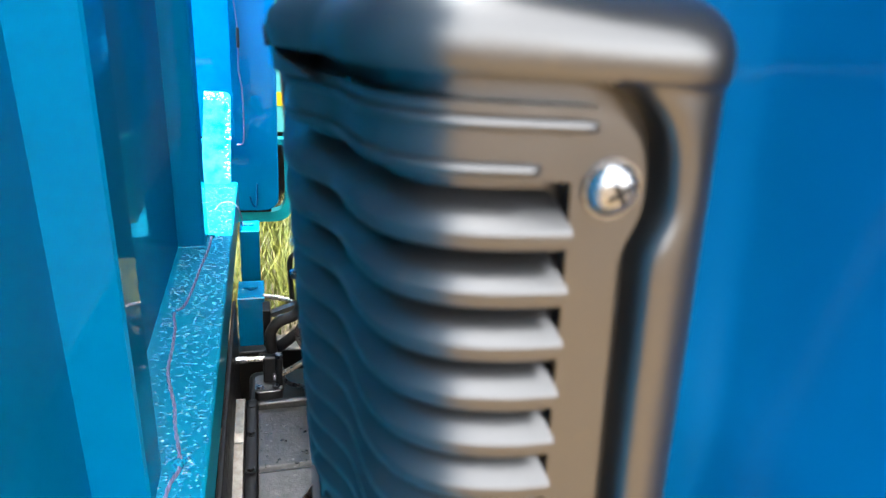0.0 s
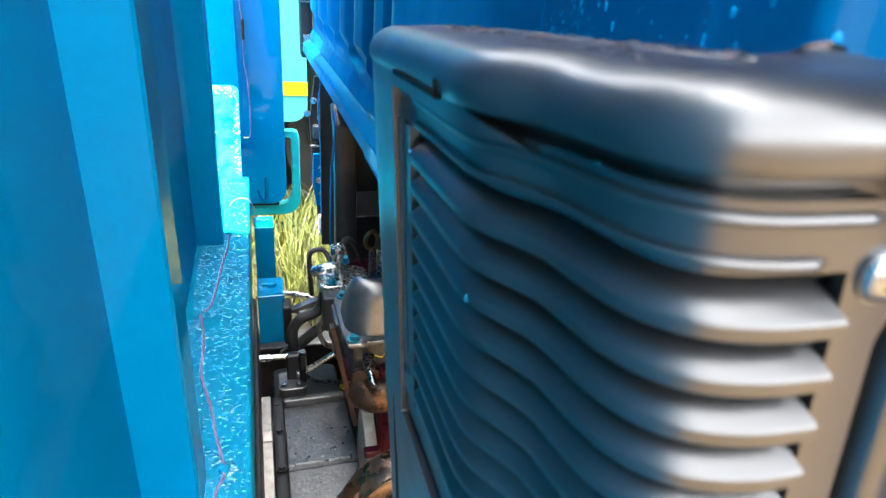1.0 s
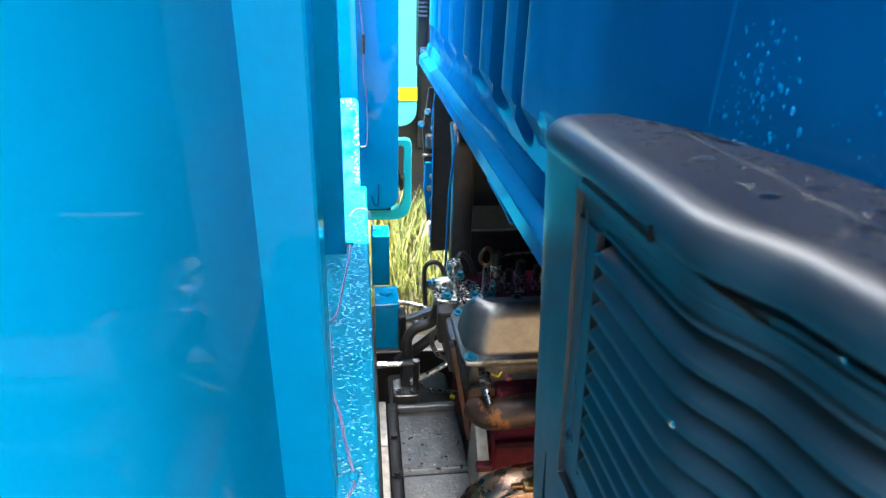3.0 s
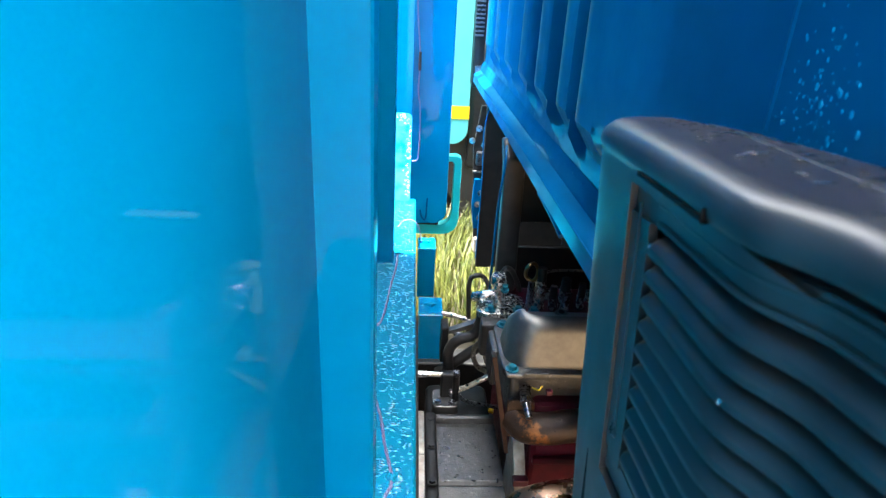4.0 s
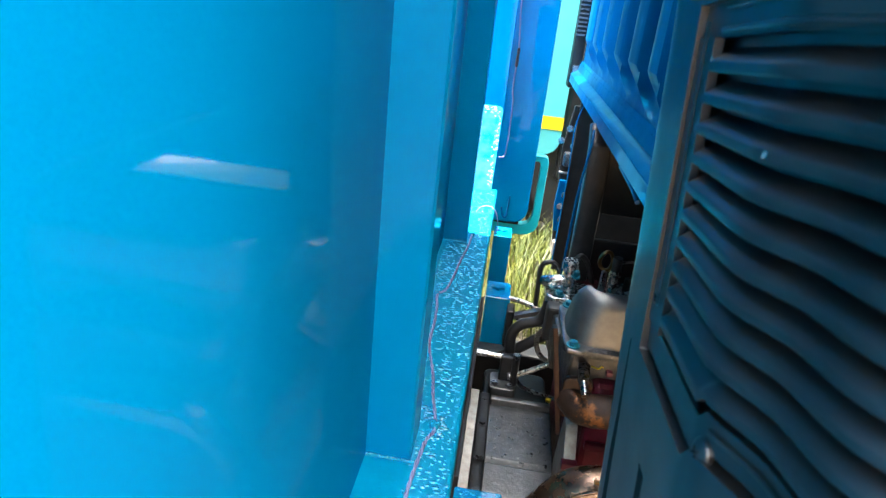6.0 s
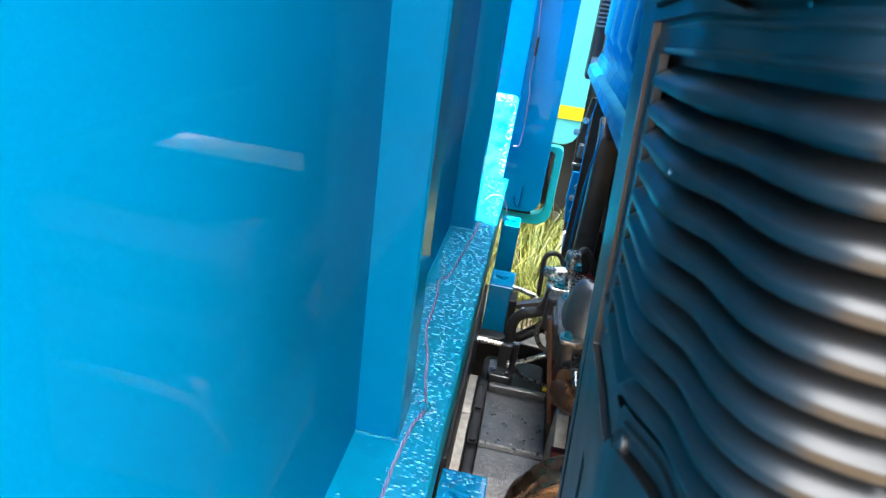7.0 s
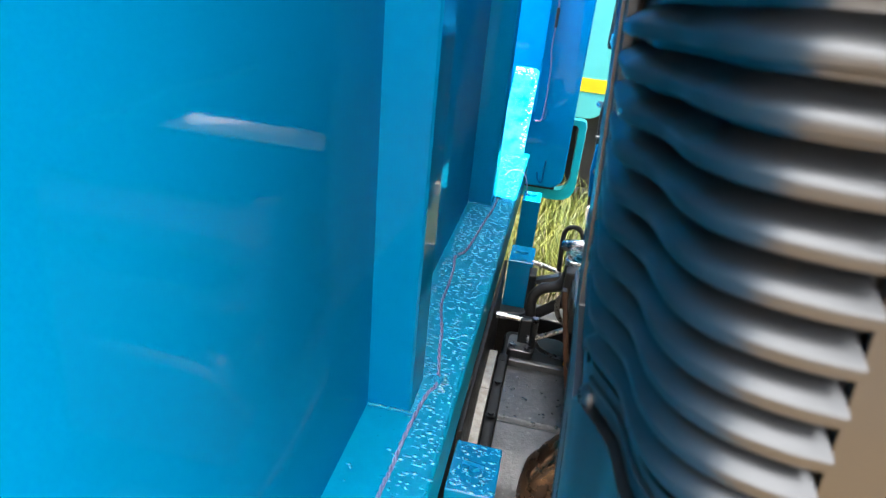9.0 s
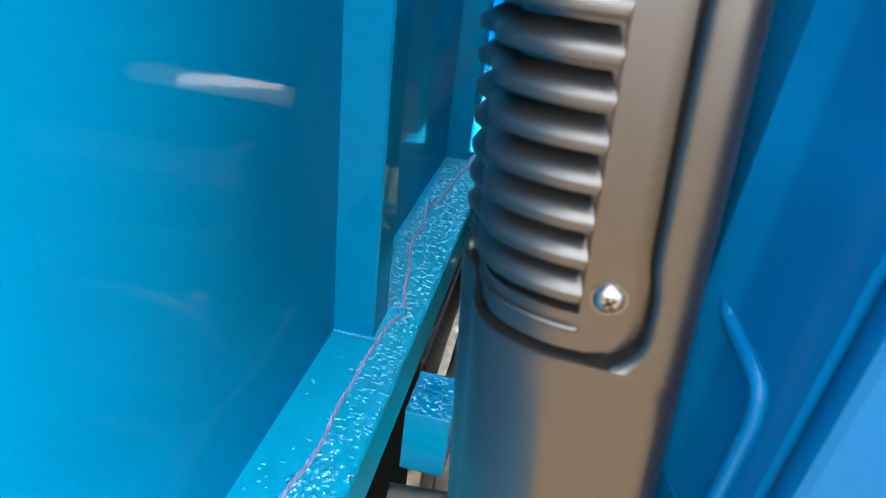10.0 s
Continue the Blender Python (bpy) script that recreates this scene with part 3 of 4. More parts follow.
    for k in (0.33, 0.66, 1.0):
        for c, m in zip(grid, mid):
            o = c[len(zs) + 15].co
            p = o.lerp(Vector((m.x, m.y, o.z)), k * 0.96)
            p.z += 0.0012 * k * (2 - k)
            c.append(b.verts.new(p))
    rows = len(grid[0])
    for i in range(len(grid) - 1):
        for j in range(rows - 1):
            b.faces.new((grid[i][j], grid[i + 1][j], grid[i + 1][j + 1], grid[i][j + 1]))
    top = b.faces.new([c[-1] for c in grid])
    for j in range(rows - 1):
        b.faces.new((grid[-1][j], grid[0][j], grid[0][j + 1], grid[-1][j + 1]))
    b.normal_update()
    CAP["surface"] = BVHTree.FromBMesh(b)
    part("duct", b, PLASTIC, it, sharp=50)
    seam = [on_cap(-0.0235 + 0.085 * (y - 0.252), y)[0] for y in np.linspace(0.246, 0.452, 20)]
    part("parting_line", tube([p - Vector((0, 0, 0.0006)) for p in seam], 0.0012, seg=8, smooth=False), PLASTIC, it)

    # grille frame: thin sheet round the louvres
    def strip(z0, z1, ua, ub, d, n, m, thick=0.004):
        sb = bmesh.new()
        sheets = []
        for dd in (d, d - thick):
            g = []
            for i in range(n + 1):
                col = []
                for j in range(m + 1):
                    z = z0 + (z1 - z0) * j / m
                    a, e = (ua(z) if callable(ua) else ua), (ub(z) if callable(ub) else ub)
                    col.append(sb.verts.new(at(a + (e - a) * i / n, z, dd)))
                g.append(col)
            for i in range(n):
                for j in range(m):
                    f = (g[i][j], g[i + 1][j], g[i + 1][j + 1], g[i][j + 1])
                    sb.faces.new(f if dd == d else f[::-1])
            sheets.append(g)
        f, g = sheets
        for i in range(n):
            sb.faces.new((f[i][0], g[i][0], g[i + 1][0], f[i + 1][0]))
            sb.faces.new((f[i][m], f[i + 1][m], g[i + 1][m], g[i][m]))
        for j in range(m):
            sb.faces.new((f[0][j], f[0][j + 1], g[0][j + 1], g[0][j]))
            sb.faces.new((f[n][j], g[n][j], g[n][j + 1], f[n][j + 1]))
        return sb

    def tip(z):
        return U1 + 0.0035 * min(max((z - 1.335) / 0.13, 0), 1)
    part("frame_top", strip(1.4755, 1.4905, U0 - 0.0246, frame_end, -0.0022, 110, 10), PLASTIC, it)
    part("frame_side", strip(BOT + 0.003, 1.4755, lambda z: tip(z) + 0.0012, frame_end, -0.0022, 10, 60), PLASTIC, it)
    part("frame_foot", strip(BOT + 0.003, 1.3385, U0 - 0.0246, lambda z: tip(z) + 0.0012, -0.0022, 70, 3), PLASTIC, it)
    part("frame_side", strip(1.3385, 1.4755, U0 - 0.0246, U0 + 0.0005, -0.0004, 8, 40), PLASTIC, it)
    def u_at(y):
        return u_of(lambda p: abs(p.y - y) + (1 if p.x > -0.05 else 0))
    def nominal(y, z):
        """The height to give at(), so that the point at y on the side ends up at z."""
        k = z
        for _ in range(12):
            k += z - at(u_at(y), k).z
        return k
    # bead along the far side of the grille frame
    bead = [at(U0 - 0.0125, z, -0.0002) for z in np.linspace(1.352, 1.482, 24)]
    part("frame_bead", tube(bead, 0.0008, seg=8, smooth=False), PLASTIC, it)
    # pockets low on the side drawn as flush dark strips, shade as colour
    part("pocket_shade", strip(1.05, nominal(0.432, 1.286), lambda z: u_at(0.434) - 0.0105 * min(max((1.315 - z) / 0.10, 0), 1), u_at(0.434) + 0.0008, 0.0017, 3, 20, 0.002), HOLLOW_SHADE, it)
    part("pocket_shade", strip(1.15, nominal(0.36, 1.248), u_at(0.368), u_at(0.354), 0.0017, 3, 8, 0.002), HOLLOW_SHADE, it)
    # hooked slot under the cap's far end, shade as dark strips; pad beside it
    part("cap_slot_shade", strip(TOP - 0.0012, TOP + 0.0008, u_at(0.398), u_at(0.325), 0.0033, 24, 1, 0.003), HOLLOW_SHADE, it)
    part("cap_slot_shade", strip(TOP - 0.0012, TOP + 0.0050, u_at(0.3275), u_at(0.324), 0.0040, 2, 4, 0.003), HOLLOW_SHADE, it)
    part("cap_pad", strip(1.4890, TOP + 0.0006, U0 - 0.0246, lambda z: u_at(0.305) + 0.030 * (TOP + 0.0006 - z) / 0.0074, 0.0016, 60, 6, 0.006), PLASTIC, it)

    def sweep(name, ua, ub, profile, z, parent, n=84, cut=0.0):
        """A strip along the plan line; cut makes its outer end splay towards the lip."""
        sb = bmesh.new()
        rings = []
        for i in range(n + 1):
            ring = []
            for d, dz in profile:
                back = min(max(-d / 0.0105, 0.0), 1.0)
                end = ub - cut * (back if dz > -0.001 else 0.35 + 0.65 * back)
                u = ua + (end - ua) * i / n
                k = min(1.0, (u - ua) / 0.004 + 0.15) if cut else max(min(1.0, (ub - u) / 0.003, (u - ua) / 0.003), 0.0)
                ring.append(sb.verts.new(at(u, z + dz * (0.35 + 0.65 * k), d if d < -0.004 else -0.006 + (d + 0.006) * (0.25 + 0.75 * k))))
            rings.append(ring)
        m = len(profile)
        for a, c in zip(rings, rings[1:]):
            for i in range(m):
                sb.faces.new((a[i], a[(i + 1) % m], c[(i + 1) % m], c[i]))
        sb.faces.new(rings[0])
        sb.faces.new(rings[-1][::-1])
        return part(name, sb, PLASTIC, parent, sharp=28)
    louvre = [(-0.0105, 0.0088), (-0.0050, 0.0054), (0.0002, 0.0018), (0.0008, 0.0010), (0.0010, 0.0004), (0.0007, -0.0024), (0.0003, -0.0029), (-0.0060, -0.0024), (-0.0105, -0.0005)]
    for k in range(10):
        z = 1.4645 - 0.0131 * k
        sweep("louvre", U0, tip(z) + 0.001, louvre, z, it, cut=0.0028)
    rib = [(-0.003, 0.0018), (-0.0008, 0.0010), (-0.0004, 0.0), (-0.0009, -0.0011), (-0.003, -0.0018)]
    sweep("rib", U0 + 0.004, UR - 0.008, rib, 1.4868, it)
    sweep("rib", U0 + 0.004, U1, rib, 1.4778, it)
    sweep("rib", u_at(0.30), UR - 0.016, rib, 1.3325, it)
    # screws
    for u, z, r, mat in ((CU, CZ, 0.0062, ZINC), (LU, LZ, 0.0058, ZINC), (u_at(0.299), nominal(0.299, 1.314), 0.0060, PLASTIC), (u_at(0.401), nominal(0.401, 1.332), 0.0055, PLASTIC)):
        c, away = at(u, z, -0.002), (at(u, z, 0.01) - at(u, z, 0.0)).normalized()
        q = away.to_track_quat("Z", "Y").to_matrix().to_4x4()
        sb = bmesh.new()
        bmesh.ops.create_uvsphere(sb, u_segments=24, v_segments=12, radius=r)
        sb.transform(Matrix.Diagonal((1, 1, 0.60, 1)))
        bmesh.ops.delete(sb, geom=[v for v in sb.verts if v.co.z < -0.0005], context="VERTS")
        rod((0, 0, -0.001), (0, 0, 0.0006), r * 1.06, seg=24, bm=sb)
        sb.transform(Matrix.Translation(c) @ q)
        screw = part("screw", sb, mat, it, "zinc-plated cross-head screw" if mat is ZINC else "black cross-head screw")
        # cross slots drawn as dark bars; their shade is the bars' colour
        cb = bmesh.new()
        for a in (35, 125):
            o = box(-r * 0.42, r * 0.42, -r * 0.075, r * 0.075, r * 0.38, r * 0.635)
            o.transform(Matrix.Rotation(radians(a), 4, "Z"))
            merge(cb, o)
        cb.transform(Matrix.Translation(c) @ q)
        part("cross_slot_shade", cb, HOLLOW_SHADE, screw)
    return it


intake()

# ---- engine and gearbox, seen down in the gap ----
def engine():
    e = thing("engine", "grimy engine with dark red block and grey cast cover", "engine")
    part("block", box(0.058, 0.72, 0.965, 1.42, 0.40, 0.90, 0.012), RED, e, "dark red painted engine block")
    part("block_rib", box(0.064, 0.30, 0.955, 0.966, 0.775, 0.79, 0.003), RED, e)
    part("cylinder_head", box(0.016, 0.70, 0.995, 1.152, 0.85, 0.948, 0.006), DARKCAST, e)
    part("head_rear", box(0.006, 0.70, 1.153, 1.40, 0.80, 0.886, 0.006), DARKCAST, e)
    # cast cover with a shouldered top
    b = bmesh.new()
    rings = []
    for z, i in [(0.950, 0.0), (0.985, 0.0)] + [(1.024 + 0.022 * math.sin(radians(a)), 0.019 * (1 - math.cos(radians(a)))) for a in (0, 18, 36, 54, 72, 90)]:
        rings.append([b.verts.new((x, y, z)) for x, y in rounded(0.006 + i, 0.62 - i, 0.992 + i, 1.130 - i, (0.046 - i, 0.022 - i, 0.022 - i, 0.046 - i), 10)])
    for lower, upper in zip(rings, rings[1:]):
        for i in range(len(lower)):
            j = (i + 1) % len(lower)
            b.faces.new((lower[i], lower[j], upper[j], upper[i]))
    b.faces.new(rings[0][::-1])
    b.faces.new(rings[-1])
    for v in b.verts:
        k = min(max((v.co.z - 0.955) / 0.09, 0), 1)
        v.co.z -= 0.40 * k * max(0.0, v.co.y - 1.035)
        v.co.x += 0.010 * k * (1 if v.co.x < 0.3 else -1)
        v.co.y += 0.012 * k * (1 if v.co.y < 1.07 else -1.6)
    cover = part("valve_cover", b, CAST, e, "grey cast aluminium cover with a rounded top", sharp=60)
    part("filler_hole", rod((0.105, 1.050, 1.030), (0.105, 1.050, 1.0395), 0.011, seg=20), CAST, cover)
    part("plug", rod((0.105, 1.050, 1.0385), (0.105, 1.050, 1.0405), 0.0055, seg=14), HOLLOW_SHADE, cover)
    part("cover_rim", prism(rounded(0.000, 0.63, 0.978, 1.150, (0.022, 0.02, 0.02, 0.022)), "z", 0.944, 0.957, 0.003), DARKCAST, e)
    b = prism([(0.966, 0.998), (0.968, 0.83), (0.985, 0.775), (1.000, 0.775), (1.006, 0.93), (0.996, 0.990)], "x", -0.004, 0.004, 0.001)
    for v in b.verts:
        v.co.x += 0.19 * (0.885 - v.co.z)
    part("rear_plate", b, BROWN, e, "brown stained rear plate")
    part("cover_boss", prism([(0.004, 0.974), (0.030, 0.972), (0.052, 0.990), (0.050, 1.012), (0.020, 1.020), (0.002, 1.000)], "z", 0.950, 0.9575, 0.003), CAST, e)
    for x, y in ((0.016, 0.990), (0.018, 1.138), (0.20, 0.990), (0.34, 0.990)):
        bolt("cover_bolt", (x, y, 0.957), (0, 0, 1), 0.0078, 0.009, TEAL, e, 1.5, "teal painted bolt")
    # thermostat housing behind the cover
    th = part("thermostat_housing", prism(rounded(-0.012, 0.098, 1.27, 1.37, (0.02, 0.02, 0.03, 0.03)), "z", 0.888, 0.906, 0.003), BRIGHT, e, "pale cast water outlet flange")
    part("neck", rod((0.038, 1.318, 0.90), (0.034, 1.318, 0.962), 0.016, 0.013, seg=18), BRIGHT, th)
    part("outlet", tube([(0.03, 1.318, 0.93), (0.0, 1.318, 0.925), (-0.018, 1.33, 0.915)], 0.012), BRIGHT, th)
    part("cap", rod((0.034, 1.318, 0.958), (0.033, 1.318, 0.978), 0.019, 0.017, seg=12), BRIGHT, th)
    bolt("cap_bolt", (0.046, 1.303, 0.948), (0, -0.3, 1), 0.007, 0.014, TEAL, th, 1.3)
    for x, y in ((0.016, 1.288), (0.078, 1.288), (0.112, 1.285)):
        bolt("flange_bolt", (x, y, 0.906), (0, 0, 1), 0.0085, 0.010, TEAL, e, 1.45, "teal painted bolt")
    # dipstick, glow plugs and fittings on the head
    ring = bmesh.new()
    n = 22
    pts = [(0.104 + 0.0135 * math.cos(2 * math.pi * k / n), 1.312 + 0.003 * math.sin(4 * math.pi * k / n), 0.990 + 0.021 * math.sin(2 * math.pi * k / n)) for k in range(n + 1)]
    tube(pts, 0.0042, seg=8, smooth=False, bm=ring)
    dip = part("dipstick", rod((0.107, 1.314, 0.90), (0.105, 1.313, 0.970), 0.0085, 0.006), ZINC, e)
    part("dipstick_ring", ring, BRASS, dip, "brown dipstick ring")
    for x, h, r in ((0.127, 1.002, 0.0118), (0.158, 0.958, 0.009), (0.184, 0.978, 0.012), (0.222, 0.966, 0.009)):
        fit = part("fitting", rod((x, 1.31, 0.90), (x, 1.31, h - 0.03), r * 1.1, seg=6), BRIGHT, e, "zinc hexagon fitting", sharp=25)
        part("fitting_top", rod((x, 1.31, h - 0.03), (x, 1.31, h), r, r * 0.85, seg=14), RUBBER, fit)
    part("fuel_pipe", tube([(0.127, 1.31, 0.985), (0.16, 1.315, 0.994), (0.25, 1.32, 0.992), (0.4, 1.32, 0.99)], 0.0032), ZINC, e)
    for x, y, z in ((0.16, 1.36, 0.93), (0.20, 1.35, 0.945), (0.25, 1.34, 0.94)):
        bolt("head_bolt", (x, y, z - 0.03), (0, 0, 1), 0.010, 0.02, BRIGHT, e, 1.3)
    # black solenoid box beside the head
    part("solenoid", box(-0.008, 0.040, 1.235, 1.275, 0.818, 0.898, 0.006), RUBBER, e, "black box beside the head")
    part("solenoid_foot", box(0.004, 0.046, 1.230, 1.28, 0.800, 0.816, 0.003), STEEL, e)
    # temperature sender low on the side
    s = part("sender", rod((0.040, 0.985, 0.925), (0.038, 0.952, 0.915), 0.011, 0.010, seg=6), ZINC, e, "zinc hexagon sender", sharp=25)
    part("sender_tip", rod((0.038, 0.952, 0.915), (0.041, 0.930, 0.902), 0.007, 0.006), ZINC, s)
    part("yellow_lead", tube([(0.05, 0.97, 0.935), (0.056, 0.95, 0.945), (0.064, 0.965, 0.940), (0.07, 0.98, 0.93)], 0.0014), YELLOW, e)
    part("red_tag", box(0.072, 0.083, 0.957, 0.968, 0.927, 0.936, 0.002), REDMARK, e)
    return e


engine()


def gearbox():
    g = thing("gearbox_housing", "dark wet cast gearbox housing with a pale flange", "gearbox")
    # the housing: flat stepped top falling away at both ends
    prof = [(0.80, 0.30), (0.80, 0.50), (0.83, 0.575), (0.89, 0.625), (0.96, 0.645), (1.028, 0.652), (1.032, 0.646), (1.036, 0.655), (1.19, 0.660), (1.215, 0.655), (1.25, 0.62), (1.30, 0.56), (1.34, 0.45), (1.34, 0.30)]
    part("housing", prism(prof, "x", -0.100, 0.036, 0.004), DARKCAST, g)
    part("rib", box(-0.098, 0.034, 1.205, 1.222, 0.640, 0.672, 0.004), DARKCAST, g)
    # black strip standing in for the shadowed gap beside the flange
    step = [(0.78, 0.30), (0.78, 0.52), (0.82, 0.60), (0.90, 0.655), (1.22, 0.676), (1.27, 0.63), (1.36, 0.45), (1.36, 0.30)]
    part("rim", prism(step, "x", -0.122, -0.098, 0.004), BLACK, g)
    for y0, y1 in ((0.80, 1.095), (1.10, 1.235)):
        part("rear_flange", prism([(y0, 0.30), (y0, 0.60 if y0 < 1 else 0.665), (y0 + 0.02, 0.63 if y0 < 1 else 0.672), (y1 - 0.004, 0.672), (y1, 0.665), (y1, 0.30)], "x", -0.150, -0.1235, 0.002), PALE, g,
             "pale machined flange with rust stains")
    part("front_flange", prism([(0.86, 0.40), (0.90, 0.66), (0.955, 0.745), (1.0, 0.79), (1.03, 0.79), (1.05, 0.66), (1.05, 0.40)], "x", 0.034, 0.056, 0.002), PALE, g, "pale front flange")
    part("red_mark", box(0.030, 0.058, 0.940, 0.956, 0.738, 0.752, 0.002), REDMARK, g)
    for y in (0.93, 1.02, 1.12, 1.20):
        bolt("flange_bolt", (-0.110, y, 0.668 if y > 0.91 else 0.64), (0, 0, 1), 0.0075, 0.008, BLACK, g, 1.3)
    # top cover with the selector shaft
    # cover coloured black to stand in for the shade of a deep hole
    top = part("selector_cover", prism(rounded(-0.118, 0.030, 1.225, 1.36, (0.02, 0.02, 0.02, 0.02)), "z", 0.580, 0.650, 0.006), BLACK, g)
    part("selector_plate", prism(rounded(-0.105, -0.045, 1.235, 1.30, (0.012, 0.012, 0.012, 0.012)), "z", 0.649, 0.680, 0.002), CAST, g, "pale cast plate")
    part("selector_block", box(-0.086, -0.052, 1.270, 1.292, 0.664, 0.742, 0.004), BLACK, top)
    for x, y in ((-0.094, 1.25), (-0.06, 1.246)):
        bolt("plate_bolt", (x, y, 0.680), (0, 0, 1), 0.007, 0.008, ZINC, g, 1.3)
    part("yellow_plug", rod((0.026, 1.24, 0.668), (0.036, 1.236, 0.668), 0.0055, seg=12), YELLOW, g)
    return g


gearbox()


def linkage():
    k = thing("gear_linkage", "pale steel gear linkage rods above the gearbox", "linkage")
    part("rod", tube([(-0.145, 1.28, 0.737), (-0.10, 1.28, 0.737), (-0.060, 1.28, 0.734), (-0.050, 1.275, 0.722), (-0.05, 1.275, 0.70)], 0.0058), STEEL, k)
    part("rod", tube([(-0.058, 1.262, 0.702), (-0.03, 1.262, 0.714), (0.0, 1.262, 0.733), (0.038, 1.265, 0.755)], 0.0062), STEEL, k)
    part("rod", tube([(-0.046, 1.275, 0.69), (-0.03, 1.278, 0.666), (0.01, 1.28, 0.652), (0.06, 1.28, 0.644)], 0.005), ZINC, k)
    part("rod_end", rod((-0.150, 1.28, 0.737), (-0.118, 1.28, 0.737), 0.0085, seg=6), ZINC, k, sharp=25)
    part("clevis", box(-0.066, -0.040, 1.258, 1.288, 0.690, 0.704, 0.003), ZINC, k)
    part("pin", rod((-0.052, 1.262, 0.66), (-0.052, 1.262, 0.752), 0.0085, seg=14), BLACK, k)
    bolt("pin_nut", (-0.052, 1.262, 0.750), (0, 0, 1), 0.0095, 0.008, ZINC, k)
    return k


linkage()


def hose(name, label, pts, r, mat, category="hose", clip=None):
    h = thing(name, label, category)
    part("run", tube(pts, r), mat, h)
    if clip:
        part("clip", tube([pts[0], Vector(pts[0]).lerp(Vector(pts[1]), 0.25)], r * 1.25, smooth=False), ZINC, h, "zinc hose clip")
    return h


hose("coolant_hose", "thick black rubber hose curving beside the engine", [(0.004, 1.335, 0.90), (0.002, 1.33, 0.850), (-0.012, 1.33, 0.815), (-0.050, 1.33, 0.797), (-0.068, 1.33, 0.765), (-0.064, 1.33, 0.70), (-0.06, 1.33, 0.60)], 0.0125, RUBBER, clip=True)
hose("coolant_hose", "black rubber hose running low behind the linkage", [(-0.09, 1.38, 0.67), (-0.052, 1.38, 0.698), (0.005, 1.38, 0.745), (0.05, 1.385, 0.78)], 0.013, RUBBER)
hose("vent_pipe", "bent grey metal pipe below the black box", [(0.012, 1.30, 0.815), (-0.006, 1.32, 0.79), (-0.008, 1.33, 0.755), (0.004, 1.33, 0.726), (0.030, 1.33, 0.706)], 0.006, STEEL, "pipe")
hose("brake_pipe", "bright steel pipe between the bracket and the engine", [(-0.082, 1.44, 0.806), (-0.05, 1.43, 0.806), (-0.021, 1.42, 0.802), (-0.004, 1.40, 0.80), (0.01, 1.37, 0.84)], 0.0065, STEEL, "pipe")
hose("breather_hose", "thin black hose looping up behind the engine", [(-0.014, 1.42, 0.76), (-0.018, 1.42, 0.84), (-0.020, 1.42, 0.905), (-0.006, 1.42, 0.924), (0.016, 1.42, 0.918), (0.036, 1.40, 0.88)], 0.0058, RUBBER)
hose("breather_hose", "thin black hose over the water outlet", [(0.040, 1.36, 0.93), (0.055, 1.37, 0.968), (0.075, 1.38, 0.955), (0.095, 1.39, 0.91), (0.11, 1.40, 0.86)], 0.0062, RUBBER)
hose("steel_pipe", "thin bright pipe beside the bracket", [(-0.082, 1.45, 0.752), (-0.05, 1.44, 0.752), (-0.01, 1.43, 0.748), (0.02, 1.42, 0.76)], 0.005, ZINC, "pipe")

bx = thing("bracket_arm", "dark steel bracket arm beside the gearbox", "bracket")
part("arm", prism([(-0.075, 0.775), (0.012, 0.800), (0.012, 0.815), (-0.075, 0.782)], "y", 1.39, 1.41), CAST, bx)
part("mount", box(-0.084, -0.066, 1.38, 1.43, 0.70, 0.80, 0.004), BLACK, bx)

ex = thing("exhaust", "rusty brown exhaust manifold and heat-tinted pipe", "exhaust")
part("manifold", tube([(0.022, 0.985, 0.862), (0.045, 0.960, 0.858), (0.085, 0.948, 0.866), (0.14, 0.945, 0.876), (0.36, 0.95, 0.882)], 0.026, seg=20, radii=[0.95, 1.05, 1.1, 1.1, 1.1, 1.1]), RUST, ex, "rusty cast manifold")
part("manifold_flange", prism(rounded(0.010, 0.060, 0.825, 0.905, (0.012,) * 4), "y", 0.972, 0.984, 0.003), RUST, ex)
pipe = part("down_pipe", tube([(0.34, 0.90, 0.755), (0.18, 0.868, 0.785), (0.09, 0.860, 0.785), (0.038, 0.858, 0.768), (0.010, 0.858, 0.728), (-0.004, 0.858, 0.68), (-0.002, 0.858, 0.45)], 0.036, seg=24), PIPE, ex, "heat-tinted steel down pipe")
part("pipe_seam", tube([(0.20, 0.834, 0.815), (0.09, 0.828, 0.811), (0.028, 0.826, 0.785), (-0.010, 0.828, 0.738), (-0.026, 0.834, 0.69)], 0.003), PIPE, pipe)
br = part("pipe_clamp", box(0.078, 0.100, 0.815, 0.835, 0.817, 0.831, 0.003), BRASS, ex, "brass clamp screw")
part("clamp_screw", rod((0.06, 0.826, 0.825), (0.10, 0.826, 0.825), 0.004), BRASS, br)

# lower chassis and dark floor of the bay
ch = thing("cross_member", "dirty black chassis cross member below the engine", "chassis")
part("beam", box(-0.60, 0.75, 0.60, 0.68, 0.40, 0.52, 0.006), BLACK, ch)
part("beam", box(-0.60, 0.75, 1.52, 1.60, 0.36, 0.60, 0.006), BLACK, ch)
part("guard", box(-0.30, 0.75, 0.66, 1.54, 0.28, 0.30, 0.003), BLACK, ch, "black under guard")
air = thing("air_pipe", "black corrugated air pipe beneath the sill", "pipe")
part("run", tube([(-0.145, 0.62, 0.70), (-0.05, 0.63, 0.70), (0.10, 0.64, 0.70)], 0.022, seg=16), RUBBER, air)

